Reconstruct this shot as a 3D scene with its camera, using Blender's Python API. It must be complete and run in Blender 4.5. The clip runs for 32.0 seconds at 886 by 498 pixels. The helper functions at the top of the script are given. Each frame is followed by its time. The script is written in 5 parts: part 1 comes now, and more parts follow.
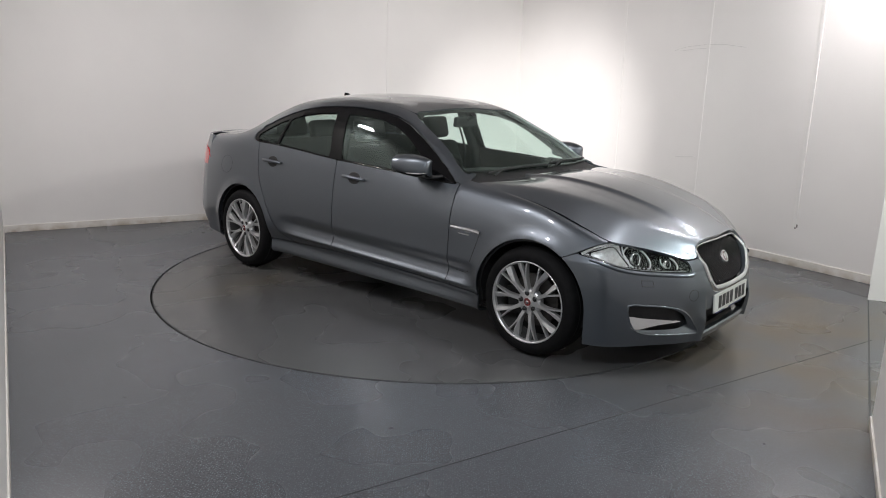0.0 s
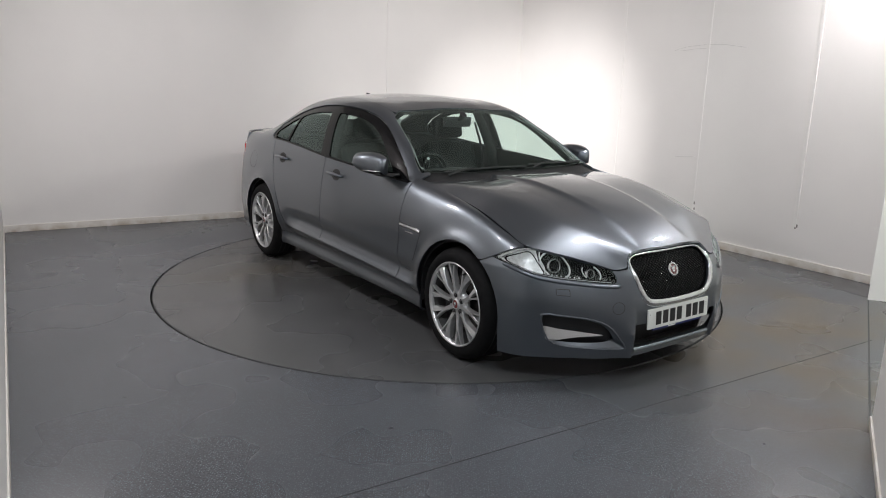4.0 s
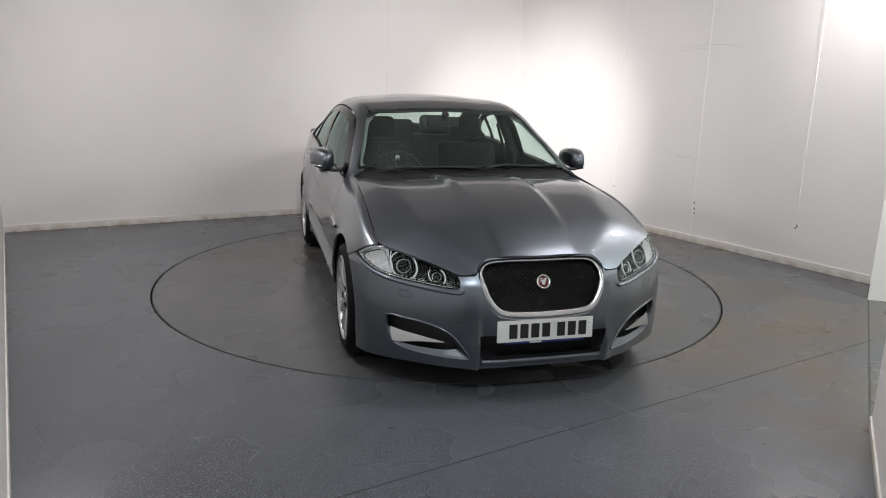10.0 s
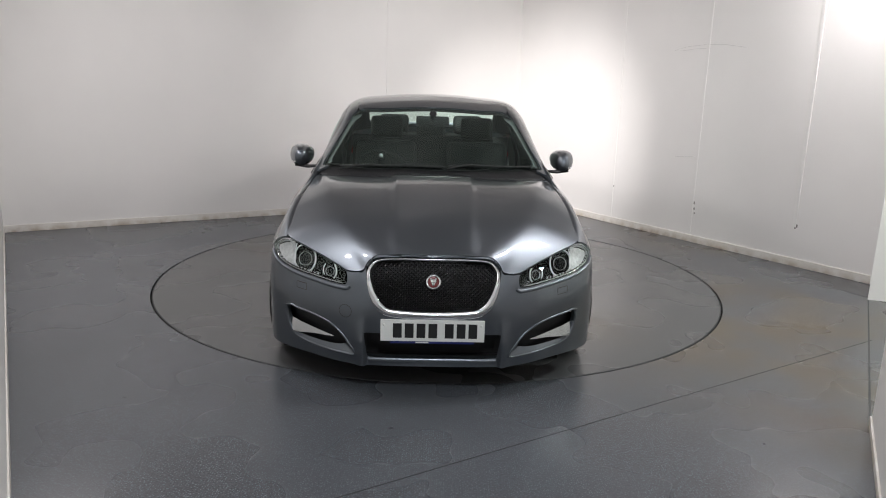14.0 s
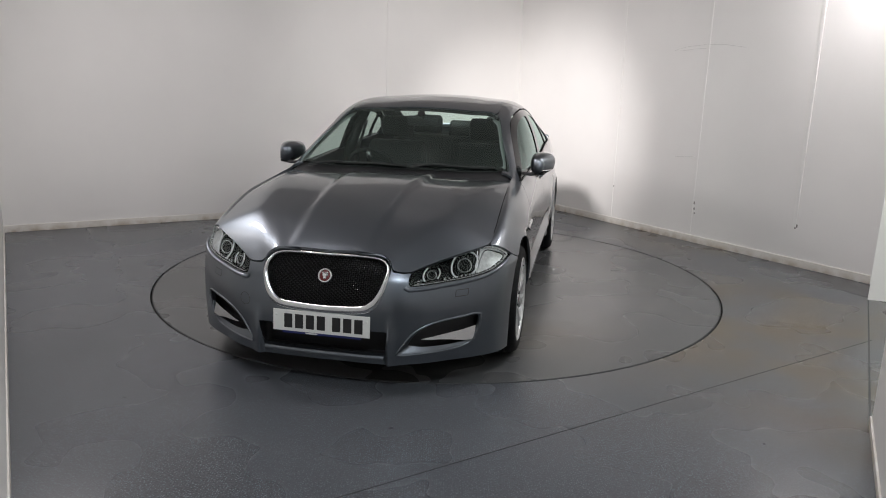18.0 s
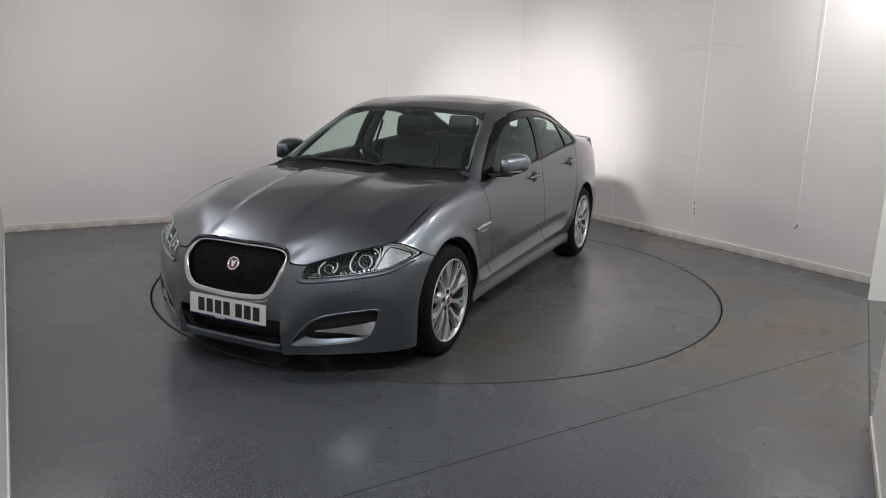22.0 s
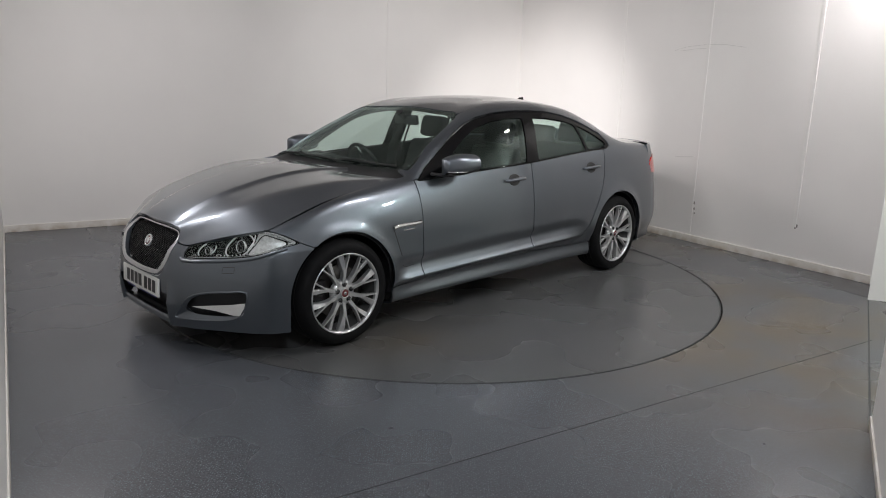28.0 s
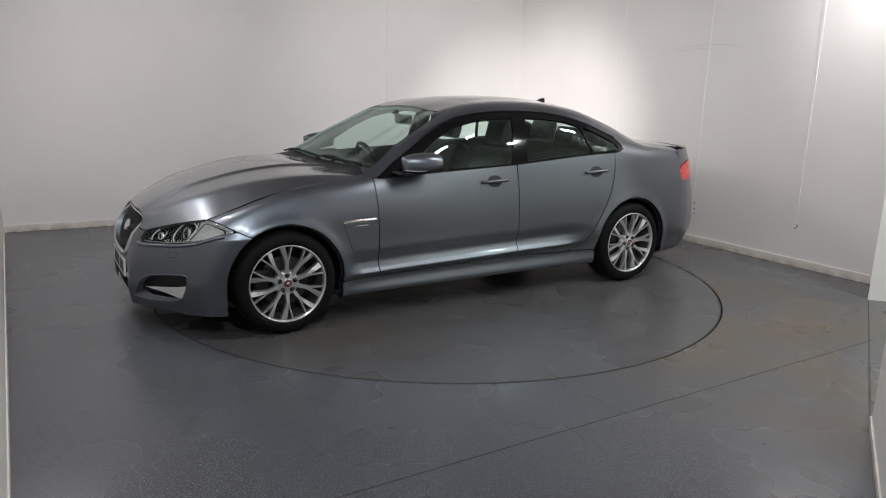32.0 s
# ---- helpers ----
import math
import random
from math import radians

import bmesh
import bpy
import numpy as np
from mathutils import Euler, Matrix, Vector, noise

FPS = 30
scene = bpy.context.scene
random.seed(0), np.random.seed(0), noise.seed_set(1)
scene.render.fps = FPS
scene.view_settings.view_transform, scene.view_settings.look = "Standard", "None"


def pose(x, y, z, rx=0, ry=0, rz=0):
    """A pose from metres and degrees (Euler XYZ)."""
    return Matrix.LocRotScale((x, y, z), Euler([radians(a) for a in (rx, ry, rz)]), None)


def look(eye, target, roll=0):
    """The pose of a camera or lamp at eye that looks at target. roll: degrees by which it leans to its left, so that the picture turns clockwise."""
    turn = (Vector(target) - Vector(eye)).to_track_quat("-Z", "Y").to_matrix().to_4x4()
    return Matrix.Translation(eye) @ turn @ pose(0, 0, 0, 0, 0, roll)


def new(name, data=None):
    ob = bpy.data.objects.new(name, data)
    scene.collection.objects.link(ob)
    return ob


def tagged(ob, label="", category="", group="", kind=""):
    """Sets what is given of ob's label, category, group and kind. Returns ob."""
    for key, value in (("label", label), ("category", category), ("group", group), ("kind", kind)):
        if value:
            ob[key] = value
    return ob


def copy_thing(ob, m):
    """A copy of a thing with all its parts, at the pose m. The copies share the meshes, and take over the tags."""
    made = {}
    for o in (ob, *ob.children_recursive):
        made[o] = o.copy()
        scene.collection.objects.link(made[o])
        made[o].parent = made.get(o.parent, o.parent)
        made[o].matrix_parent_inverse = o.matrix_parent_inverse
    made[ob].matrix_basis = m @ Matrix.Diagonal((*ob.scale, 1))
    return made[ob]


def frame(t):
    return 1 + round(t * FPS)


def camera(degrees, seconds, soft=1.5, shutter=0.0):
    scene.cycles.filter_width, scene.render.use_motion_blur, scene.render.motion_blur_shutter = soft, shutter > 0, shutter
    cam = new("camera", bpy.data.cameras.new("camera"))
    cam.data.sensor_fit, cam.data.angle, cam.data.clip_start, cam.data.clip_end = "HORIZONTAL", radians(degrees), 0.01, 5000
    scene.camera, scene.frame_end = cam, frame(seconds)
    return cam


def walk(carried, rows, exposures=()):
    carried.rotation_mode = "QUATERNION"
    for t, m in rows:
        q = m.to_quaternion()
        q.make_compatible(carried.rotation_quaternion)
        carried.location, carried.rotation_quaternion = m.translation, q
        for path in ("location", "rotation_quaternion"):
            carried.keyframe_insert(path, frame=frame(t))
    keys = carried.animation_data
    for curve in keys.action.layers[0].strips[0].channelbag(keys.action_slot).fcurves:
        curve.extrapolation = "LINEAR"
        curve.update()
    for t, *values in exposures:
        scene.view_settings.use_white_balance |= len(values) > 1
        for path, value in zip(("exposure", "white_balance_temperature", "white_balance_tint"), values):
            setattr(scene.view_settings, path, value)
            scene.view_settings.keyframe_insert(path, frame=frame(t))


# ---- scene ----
# camera: on a stand in the near corner of the photo booth, held still
cam = camera(63.25, 32.0, soft=1.0)
EYE = (0.0, -5.835, 1.579)
HOLD = look(EYE, (EYE[0] + 0.00621, EYE[1] + 0.97402, EYE[2] - 0.22639), 1.56)
walk(cam, [(0.0, HOLD), (32.0, HOLD)], exposures=[(0.0, -0.06), (14.5, -0.06), (18.5, -0.27), (32.0, -0.31)])

# ---- light ----
world = bpy.data.worlds.new("world")
world.use_nodes = True
world.node_tree.nodes["Background"].inputs[0].default_value = (0.5, 0.5, 0.5, 1)
world.node_tree.nodes["Background"].inputs[1].default_value = 0.02
scene.world = world
CEILING = 3.05


def flood(name, eye, target, power, sx, sy, tint=(1.0, 0.953, 0.962), spread=180):
    data = bpy.data.lights.new(name, "AREA")
    data.shape, data.size, data.size_y, data.energy, data.color, data.spread = "RECTANGLE", sx, sy, power, tint, radians(spread)
    ob = new(name, data)
    ob.matrix_world = look(eye, target)
    return ob


def beam(name, eye, target, power, cone, blend=1.0, tint=(1.0, 0.952, 0.948), radius=0.18):
    data = bpy.data.lights.new(name, "SPOT")
    data.energy, data.spot_size, data.spot_blend, data.color, data.shadow_soft_size = power, radians(cone), blend, tint, radius
    ob = new(name, data)
    ob.matrix_world = look(eye, target)
    return ob


beam("corner_lamp", (-0.50, -0.8, 2.84), (1.33, 3.65, 0.72), 880, 44)
beam("corner_lamp_rim", (-0.57, -0.8, 2.84), (0.95, 4.0, 0.9), 235, 88)
flood("right_lamp", (3.20, -0.15, 2.88), (1.9, 0.3, 0.0), 24, 0.16, 0.12)
for x, y in ((1.60, -1.90), (1.90, -1.60)):
    flood("right_front_lamp", (x, y, 2.93), (0.5, -0.6, 0.2), 15, 0.15, 0.11)
flood("left_lamp", (-3.05, -0.50, 2.93), (-1.2, 0.4, 0.1), 36, 0.50, 0.16)
for x, y in ((-1.72, -2.25), (-1.40, -2.65)):
    flood("left_front_lamp", (x, y, 2.93), (-0.3, -0.5, 0.2), 10, 0.11, 0.08)
# cool fill added above the camera to brighten the near floor and nose
flood("near_lamp", (0.15, -4.9, 2.98), (0.1, -1.0, 0.2), 41, 0.14, 0.10, (0.90, 0.95, 1.0))
# unseen lamp added to light the passage that the doors reflect
flood("passage_lamp", (3.75, -1.75, 2.95), (3.6, -1.75, 0.0), 50, 0.22, 0.14, (0.93, 1.0, 0.97))

# ---- materials ----


def material(name, color, rough=0.5, metal=0.0, coat=0.0, noise_scale=0.0, vary=0.0, bump=0.0, bump_scale=200.0, **more):
    m = bpy.data.materials.new(name)
    m.use_nodes = True
    nt = m.node_tree
    b = nt.nodes["Principled BSDF"]
    b.inputs["Base Color"].default_value = (*color, 1)
    b.inputs["Roughness"].default_value = rough
    b.inputs["Metallic"].default_value = metal
    b.inputs["Coat Weight"].default_value = coat
    b.inputs["Coat Roughness"].default_value = 0.03
    for key, value in more.items():
        b.inputs[key.replace("_", " ")].default_value = value
    co = nt.nodes.new("ShaderNodeTexCoord")
    if vary:
        n = nt.nodes.new("ShaderNodeTexNoise")
        n.inputs["Scale"].default_value, n.inputs["Detail"].default_value = noise_scale, 6.0
        nt.links.new(co.outputs["Object"], n.inputs["Vector"])
        r = nt.nodes.new("ShaderNodeValToRGB")
        r.color_ramp.elements[0].position, r.color_ramp.elements[1].position = 0.3, 0.72
        r.color_ramp.elements[0].color = (*[c * (1 - vary) for c in color], 1)
        r.color_ramp.elements[1].color = (*[min(1, c * (1 + vary)) for c in color], 1)
        nt.links.new(n.outputs["Fac"], r.inputs["Fac"])
        nt.links.new(r.outputs["Color"], b.inputs["Base Color"])
    if bump:
        n = nt.nodes.new("ShaderNodeTexNoise")
        n.inputs["Scale"].default_value, n.inputs["Detail"].default_value = bump_scale, 3.0
        nt.links.new(co.outputs["Object"], n.inputs["Vector"])
        u = nt.nodes.new("ShaderNodeBump")
        u.inputs["Strength"].default_value, u.inputs["Distance"].default_value = bump, 0.002
        nt.links.new(n.outputs["Fac"], u.inputs["Height"])
        nt.links.new(u.outputs["Normal"], b.inputs["Normal"])
    return m


def glass_material(name, tint, gloss=0.04):
    """Thin glazing: clear with a tint, and a mirror gloss that grows at grazing angles."""
    m = bpy.data.materials.new(name)
    m.use_nodes = True
    nt = m.node_tree
    nt.nodes.clear()
    out = nt.nodes.new("ShaderNodeOutputMaterial")
    clear, shine, mix, edge = (nt.nodes.new(k) for k in ("ShaderNodeBsdfTransparent", "ShaderNodeBsdfGlossy", "ShaderNodeMixShader", "ShaderNodeLayerWeight"))
    clear.inputs[0].default_value = (*tint, 1)
    shine.inputs["Roughness"].default_value = 0.01
    shine.inputs["Color"].default_value = (0.80, 0.98, 0.93, 1)
    steep, scaled = nt.nodes.new("ShaderNodeMath"), nt.nodes.new("ShaderNodeMath")
    steep.operation, scaled.operation = "POWER", "MULTIPLY_ADD"
    steep.inputs[1].default_value = 5.0
    scaled.inputs[1].default_value, scaled.inputs[2].default_value = 0.9 - gloss, gloss
    nt.links.new(edge.outputs["Facing"], steep.inputs[0])
    nt.links.new(steep.outputs[0], scaled.inputs[0])
    nt.links.new(scaled.outputs[0], mix.inputs[0])
    nt.links.new(clear.outputs[0], mix.inputs[1])
    nt.links.new(shine.outputs[0], mix.inputs[2])
    nt.links.new(mix.outputs[0], out.inputs[0])
    return m


def floor_material(name, base, fleck, worn=(), strength=1.0):
    """Safety vinyl: grey, fine light and teal flecks, satin gloss, brownish wear beside the opening."""
    m = material(name, base, 0.3)
    nt = m.node_tree
    b = nt.nodes["Principled BSDF"]
    co = nt.nodes.new("ShaderNodeTexCoord")

    def tex(kind, scale, detail=4.0):
        n = nt.nodes.new(kind)
        if kind == "ShaderNodeTexVoronoi":
            n.voronoi_dimensions = "2D"
        n.inputs["Scale"].default_value = scale
        if "Detail" in n.inputs:
            n.inputs["Detail"].default_value = 0.0 if "Voronoi" in kind else detail
        nt.links.new(co.outputs["Object"], n.inputs["Vector"])
        return n

    def span(src, a, c, lo, hi):
        r = nt.nodes.new("ShaderNodeMapRange")
        r.interpolation_type = "SMOOTHSTEP"
        for k, v in enumerate((a, c, lo, hi)):
            r.inputs[k + 1].default_value = v
        nt.links.new(src, r.inputs[0])
        return r.outputs[0]

    def times(a, c):
        n = nt.nodes.new("ShaderNodeMath")
        n.operation = "MULTIPLY"
        nt.links.new(a, n.inputs[0])
        nt.links.new(c, n.inputs[1])
        return n.outputs[0]

    def mix(kind, fac, a, c):
        n = nt.nodes.new("ShaderNodeMix")
        n.data_type, n.blend_type = "RGBA", kind
        for k, v in ((0, fac), (6, a), (7, c)):
            if isinstance(v, float):
                n.inputs[k].default_value = v
            elif isinstance(v, tuple):
                n.inputs[k].default_value = (*v, 1)
            else:
                nt.links.new(v, n.inputs[k])
        return n.outputs[2]

    soft = span(tex("ShaderNodeTexNoise", 0.8, 3).outputs["Fac"], 0.25, 0.75, 0.0, 1.0)
    col = mix("MIX", soft, tuple(c * 0.90 for c in base), tuple(c * 1.10 for c in base))
    fine = span(tex("ShaderNodeTexNoise", 130, 3).outputs["Fac"], 0.3, 0.7, 0.0, 1.0)
    col = mix("MIX", fine, mix("MULTIPLY", 1.0, col, (0.76, 0.76, 0.76)), mix("MULTIPLY", 1.0, col, (1.23, 1.23, 1.23)))
    for scale, size, share, tone in ((105, 0.19, 0.50, fleck), (62, 0.10, 0.74, (0.27, 0.31, 0.32)), (90, 0.19, 0.50, (0.045, 0.049, 0.053))):
        cells = tex("ShaderNodeTexVoronoi", scale)
        pick = nt.nodes.new("ShaderNodeSeparateColor")
        nt.links.new(cells.outputs["Color"], pick.inputs[0])
        dot = span(cells.outputs["Distance"], size, size * 1.5, 1.0, 0.0)
        some = span(pick.outputs[0], share, share + 0.02, 0.0, strength)
        col = mix("MIX", times(dot, some), col, tone)
    for place, core, reach, tone in worn:
        where = nt.nodes.new("ShaderNodeVectorMath")
        where.operation = "DISTANCE"
        where.inputs[1].default_value = (*place, 0.0)
        nt.links.new(co.outputs["Object"], where.inputs[0])
        near = span(where.outputs["Value"], core, reach, 1.0, 0.0)
        patch = span(tex("ShaderNodeTexNoise", 1.5, 5).outputs["Fac"], 0.32, 0.68, 0.15, 1.0)
        col = mix("MIX", times(near, patch), col, tuple(c * k for c, k in zip(base, tone)))
    nt.links.new(col, b.inputs["Base Color"])
    nt.links.new(span(tex("ShaderNodeTexNoise", 1.3, 2).outputs["Fac"], 0.25, 0.75, 0.24, 0.31), b.inputs["Roughness"])
    return m


def paint_material(name, base):
    """Metallic paint: flakes under a clear coat."""
    m = material(name, base, 0.335, 0.95, 1.0)
    nt = m.node_tree
    b = nt.nodes["Principled BSDF"]
    co = nt.nodes.new("ShaderNodeTexCoord")
    v = nt.nodes.new("ShaderNodeTexVoronoi")
    v.inputs["Scale"].default_value = 900
    nt.links.new(co.outputs["Object"], v.inputs["Vector"])
    r = nt.nodes.new("ShaderNodeValToRGB")
    r.color_ramp.elements[0].color = (*[c * 0.97 for c in base], 1)
    r.color_ramp.elements[1].color = (*[c * 1.03 for c in base], 1)
    nt.links.new(v.outputs["Color"], r.inputs["Fac"])
    nt.links.new(r.outputs["Color"], b.inputs["Base Color"])
    return m


def baseboard_material(name, base):
    """Gloss paint with brown grime that gathers along the floor line and in knocks."""
    m = material(name, base, 0.45)
    nt = m.node_tree
    b = nt.nodes["Principled BSDF"]
    co, split = nt.nodes.new("ShaderNodeTexCoord"), nt.nodes.new("ShaderNodeSeparateXYZ")
    nt.links.new(co.outputs["Object"], split.inputs[0])
    n = nt.nodes.new("ShaderNodeTexNoise")
    n.inputs["Scale"].default_value, n.inputs["Detail"].default_value = 9.0, 6.0
    nt.links.new(co.outputs["Object"], n.inputs["Vector"])
    low, k = nt.nodes.new("ShaderNodeMapRange"), nt.nodes.new("ShaderNodeMapRange")
    for node, vals in ((low, (0.0, 0.055, 1.0, 0.22)), (k, (0.36, 0.64, 0.0, 1.0))):
        for i, v in enumerate(vals):
            node.inputs[i + 1].default_value = v
    nt.links.new(split.outputs[2], low.inputs[0])
    nt.links.new(n.outputs["Fac"], k.inputs[0])
    both = nt.nodes.new("ShaderNodeMath")
    both.operation = "MULTIPLY"
    nt.links.new(low.outputs[0], both.inputs[0])
    nt.links.new(k.outputs[0], both.inputs[1])
    mix = nt.nodes.new("ShaderNodeMix")
    mix.data_type = "RGBA"
    mix.inputs[6].default_value, mix.inputs[7].default_value = (*base, 1), (0.47, 0.40, 0.31, 1)
    nt.links.new(both.outputs[0], mix.inputs[0])
    nt.links.new(mix.outputs[2], b.inputs["Base Color"])
    return m


M_WALL = material("white_wall_paint", (0.80, 0.785, 0.765), 0.55, noise_scale=1.3, vary=0.025, bump=0.15, bump_scale=90)
M_TRIM = baseboard_material("white_baseboard", (0.77, 0.745, 0.70))
M_STRIP = material("white_cover_strip", (0.80, 0.785, 0.765), 0.4)
M_CEIL = material("pale_ceiling", (0.52, 0.50, 0.497), 0.8, noise_scale=2.0, vary=0.1)
M_FLOOR = floor_material("grey_safety_vinyl", (0.082, 0.085, 0.096), (0.165, 0.225, 0.24), (((2.35, -1.2), 0.3, 2.3, (1.32, 1.02, 0.60)), ((2.05, -2.78), 0.05, 0.50, (1.0, 0.72, 0.45)), ((2.5, 1.6), 0.2, 1.3, (1.15, 0.95, 0.70))), 0.72)
M_TABLE = floor_material("turntable_safety_vinyl", (0.083, 0.084, 0.085), (0.125, 0.15, 0.155), (((-0.9, -1.3), 0.05, 0.9, (1.12, 1.0, 0.80)), ((1.1, 0.9), 0.05, 0.8, (1.10, 1.0, 0.82))), 0.35)
M_DARK = material("dark_gap", (0.012, 0.012, 0.012), 0.8)
M_SEAM = material("weld_seam", (0.040, 0.042, 0.044), 0.6)
M_SCUFF = material("wall_scuff", (0.60, 0.585, 0.57), 0.7)
M_CHIP = material("bare_plaster_chip", (0.25, 0.24, 0.23), 0.8)
M_KNOT = material("gloss_black_knot", (0.008, 0.008, 0.008), 0.10, coat=0.5)
M_MESH = material("grille_plastic", (0.004, 0.004, 0.0045), 0.40, Specular_IOR_Level=0.12)
M_PAINT = paint_material("grey_metallic_paint", (0.138, 0.156, 0.177))
M_BLACK = material("black_plastic", (0.012, 0.012, 0.013), 0.5, bump=0.2, bump_scale=500)
M_GLOSSBLACK = material("gloss_black_trim", (0.004, 0.004, 0.0045), 0.10, Specular_IOR_Level=0.25)
M_CHROME = material("chrome", (0.75, 0.76, 0.77), 0.07, 1.0)
M_SATIN = material("satin_chrome", (0.66, 0.67, 0.68), 0.17, 1.0)
M_ALLOY = material("silver_alloy", (0.60, 0.605, 0.61), 0.28, 0.75, 0.6, noise_scale=30, vary=0.05)
M_TYRE = material("tyre_rubber", (0.007, 0.007, 0.0075), 0.7, noise_scale=25, vary=0.2, bump=0.3, bump_scale=300, Specular_IOR_Level=0.12)
# disc and barrel are darkened to paint in the shade behind the spokes
M_DISC = material("brake_disc_steel", (0.10, 0.095, 0.09), 0.5, 0.9, noise_scale=14, vary=0.25)
M_BARREL = material("dusty_rim_barrel", (0.10, 0.10, 0.10), 0.6, 0.5, noise_scale=20, vary=0.25)
M_GLASS = glass_material("tinted_window_glass", (0.80, 0.91, 0.87), 0.085)
M_SCREEN = glass_material("windscreen_glass", (0.84, 0.94, 0.90), 0.09)
M_LENS = glass_material("clear_lens", (0.92, 0.93, 0.93))
M_RED = material("red_tail_lens", (0.56, 0.016, 0.013), 0.10, coat=1.0)
M_BADGE = material("red_badge_enamel", (0.13, 0.014, 0.014), 0.3, coat=0.6)
M_PLATE = material("white_plate_sheet", (0.76, 0.77, 0.74), 0.3, coat=0.3, noise_scale=9, vary=0.02)
M_INK = material("black_plate_ink", (0.015, 0.015, 0.016), 0.35)
M_BLUE = material("blue_plate_band", (0.02, 0.03, 0.16), 0.4)
M_CABIN = material("charcoal_cabin_trim", (0.032, 0.034, 0.0335), 0.65, noise_scale=40, vary=0.2, bump=0.3, bump_scale=400, Specular_IOR_Level=0.1)
M_LEATHER = material("black_leather", (0.021, 0.0225, 0.022), 0.5, noise_scale=60, vary=0.2, bump=0.35, bump_scale=260, Specular_IOR_Level=0.08)
M_PALE = material("pale_pillar_cloth", (0.27, 0.285, 0.28), 0.8, noise_scale=80, vary=0.1)
M_LINER = material("grey_headlining", (0.05, 0.05, 0.05), 0.9, noise_scale=80, vary=0.1)
M_LAMPWHITE = material("white_light_guide", (0.70, 0.71, 0.72), 0.3, coat=0.4)
M_REFLECTOR = material("ribbed_reflector", (0.55, 0.56, 0.56), 0.35, 0.35, noise_scale=60, vary=0.2)

# ---- mesh helpers ----


def link(name, me, mat, parent=None, label="", smooth=False):
    me.materials.append(mat)
    if smooth:
        me.polygons.foreach_set("use_smooth", [True] * len(me.polygons))
    ob = new(name, me)
    if parent is not None:
        ob.parent = parent
    if label:
        ob["label"] = label
    return ob


def part(name, bm, mat, parent=None, label="", smooth=False):
    me = bpy.data.meshes.new(name)
    bmesh.ops.recalc_face_normals(bm, faces=bm.faces)
    bm.to_mesh(me)
    bm.free()
    return link(name, me, mat, parent, label, smooth)


def raw(name, verts, faces, mat, parent=None, label="", smooth=False):
    me = bpy.data.meshes.new(name)
    me.from_pydata([tuple(map(float, v)) for v in verts], [], faces)
    me.update()
    return link(name, me, mat, parent, label, smooth)


def box(bm, lo, hi, m=None, bevel=0.0, seg=2):
    r = bmesh.ops.create_cube(bm, size=1.0)
    vs = r["verts"]
    for v in vs:
        v.co = Vector([lo[i] + (v.co[i] + 0.5) * (hi[i] - lo[i]) for i in range(3)])
    if bevel:
        es = list({e for v in vs for e in v.link_edges})
        out = bmesh.ops.bevel(bm, geom=es, offset=bevel, segments=seg, affect="EDGES", profile=0.6)
        vs = list({v for f in out["faces"] for v in f.verts} | {v for v in vs if v.is_valid})
    if m is not None:
        for v in vs:
            v.co = m @ v.co
    return vs


def prism(bm, pts, z0, z1):
    lo = [bm.verts.new((x, y, z0)) for x, y in pts]
    hi = [bm.verts.new((x, y, z1)) for x, y in pts]
    n = len(pts)
    bm.faces.new(lo)
    bm.faces.new(hi)
    for i in range(n):
        bm.faces.new((lo[i], lo[(i + 1) % n], hi[(i + 1) % n], hi[i]))


def lathe(bm, prof, n=48, axis="y"):
    """Turns (radius, height) pairs round the y axis (or z)."""
    rings = []
    for r, h in prof:
        ring = []
        for k in range(n):
            a = 2 * math.pi * k / n
            c, s = r * math.cos(a), r * math.sin(a)
            ring.append(bm.verts.new((c, h, s) if axis == "y" else (c, s, h)))
        rings.append(ring)
    for a, b in zip(rings, rings[1:]):
        for k in range(n):
            bm.faces.new((a[k], a[(k + 1) % n], b[(k + 1) % n], b[k]))
    return rings


def tube(bm, pts, radius, n=8, flat=1.0):
    """A rod along points; radius may be a list; flat squashes it."""
    pts = [Vector(p) for p in pts]
    rr = radius if isinstance(radius, (list, tuple)) else [radius] * len(pts)
    rings = []
    for i, p in enumerate(pts):
        t = (pts[min(i + 1, len(pts) - 1)] - pts[max(i - 1, 0)]).normalized()
        up = Vector((0, 0, 1)) if abs(t.z) < 0.9 else Vector((1, 0, 0))
        a = t.cross(up).normalized()
        b = a.cross(t).normalized()
        rings.append([bm.verts.new(p + a * rr[i] * math.cos(2 * math.pi * k / n) + b * rr[i] * flat * math.sin(2 * math.pi * k / n)) for k in range(n)])
    for a, b in zip(rings, rings[1:]):
        for k in range(n):
            bm.faces.new((a[k], a[(k + 1) % n], b[(k + 1) % n], b[k]))
    bm.faces.new(rings[0])
    bm.faces.new(rings[-1])

# ---- the booth ----


CORNER_W, CORNER_N, CORNER_E = Vector((-4.33, 1.18, 0)), Vector((1.03, 4.11, 0)), Vector((3.68, 0.04, 0))
PIER, JAMB = Vector((3.38, -0.42, 0)), Vector((2.137, -2.60, 0))
NEAR_W, NEAR_E = Vector((-0.342, -5.507, 0)), Vector((0.62, -5.46, 0))
RING = 2.243


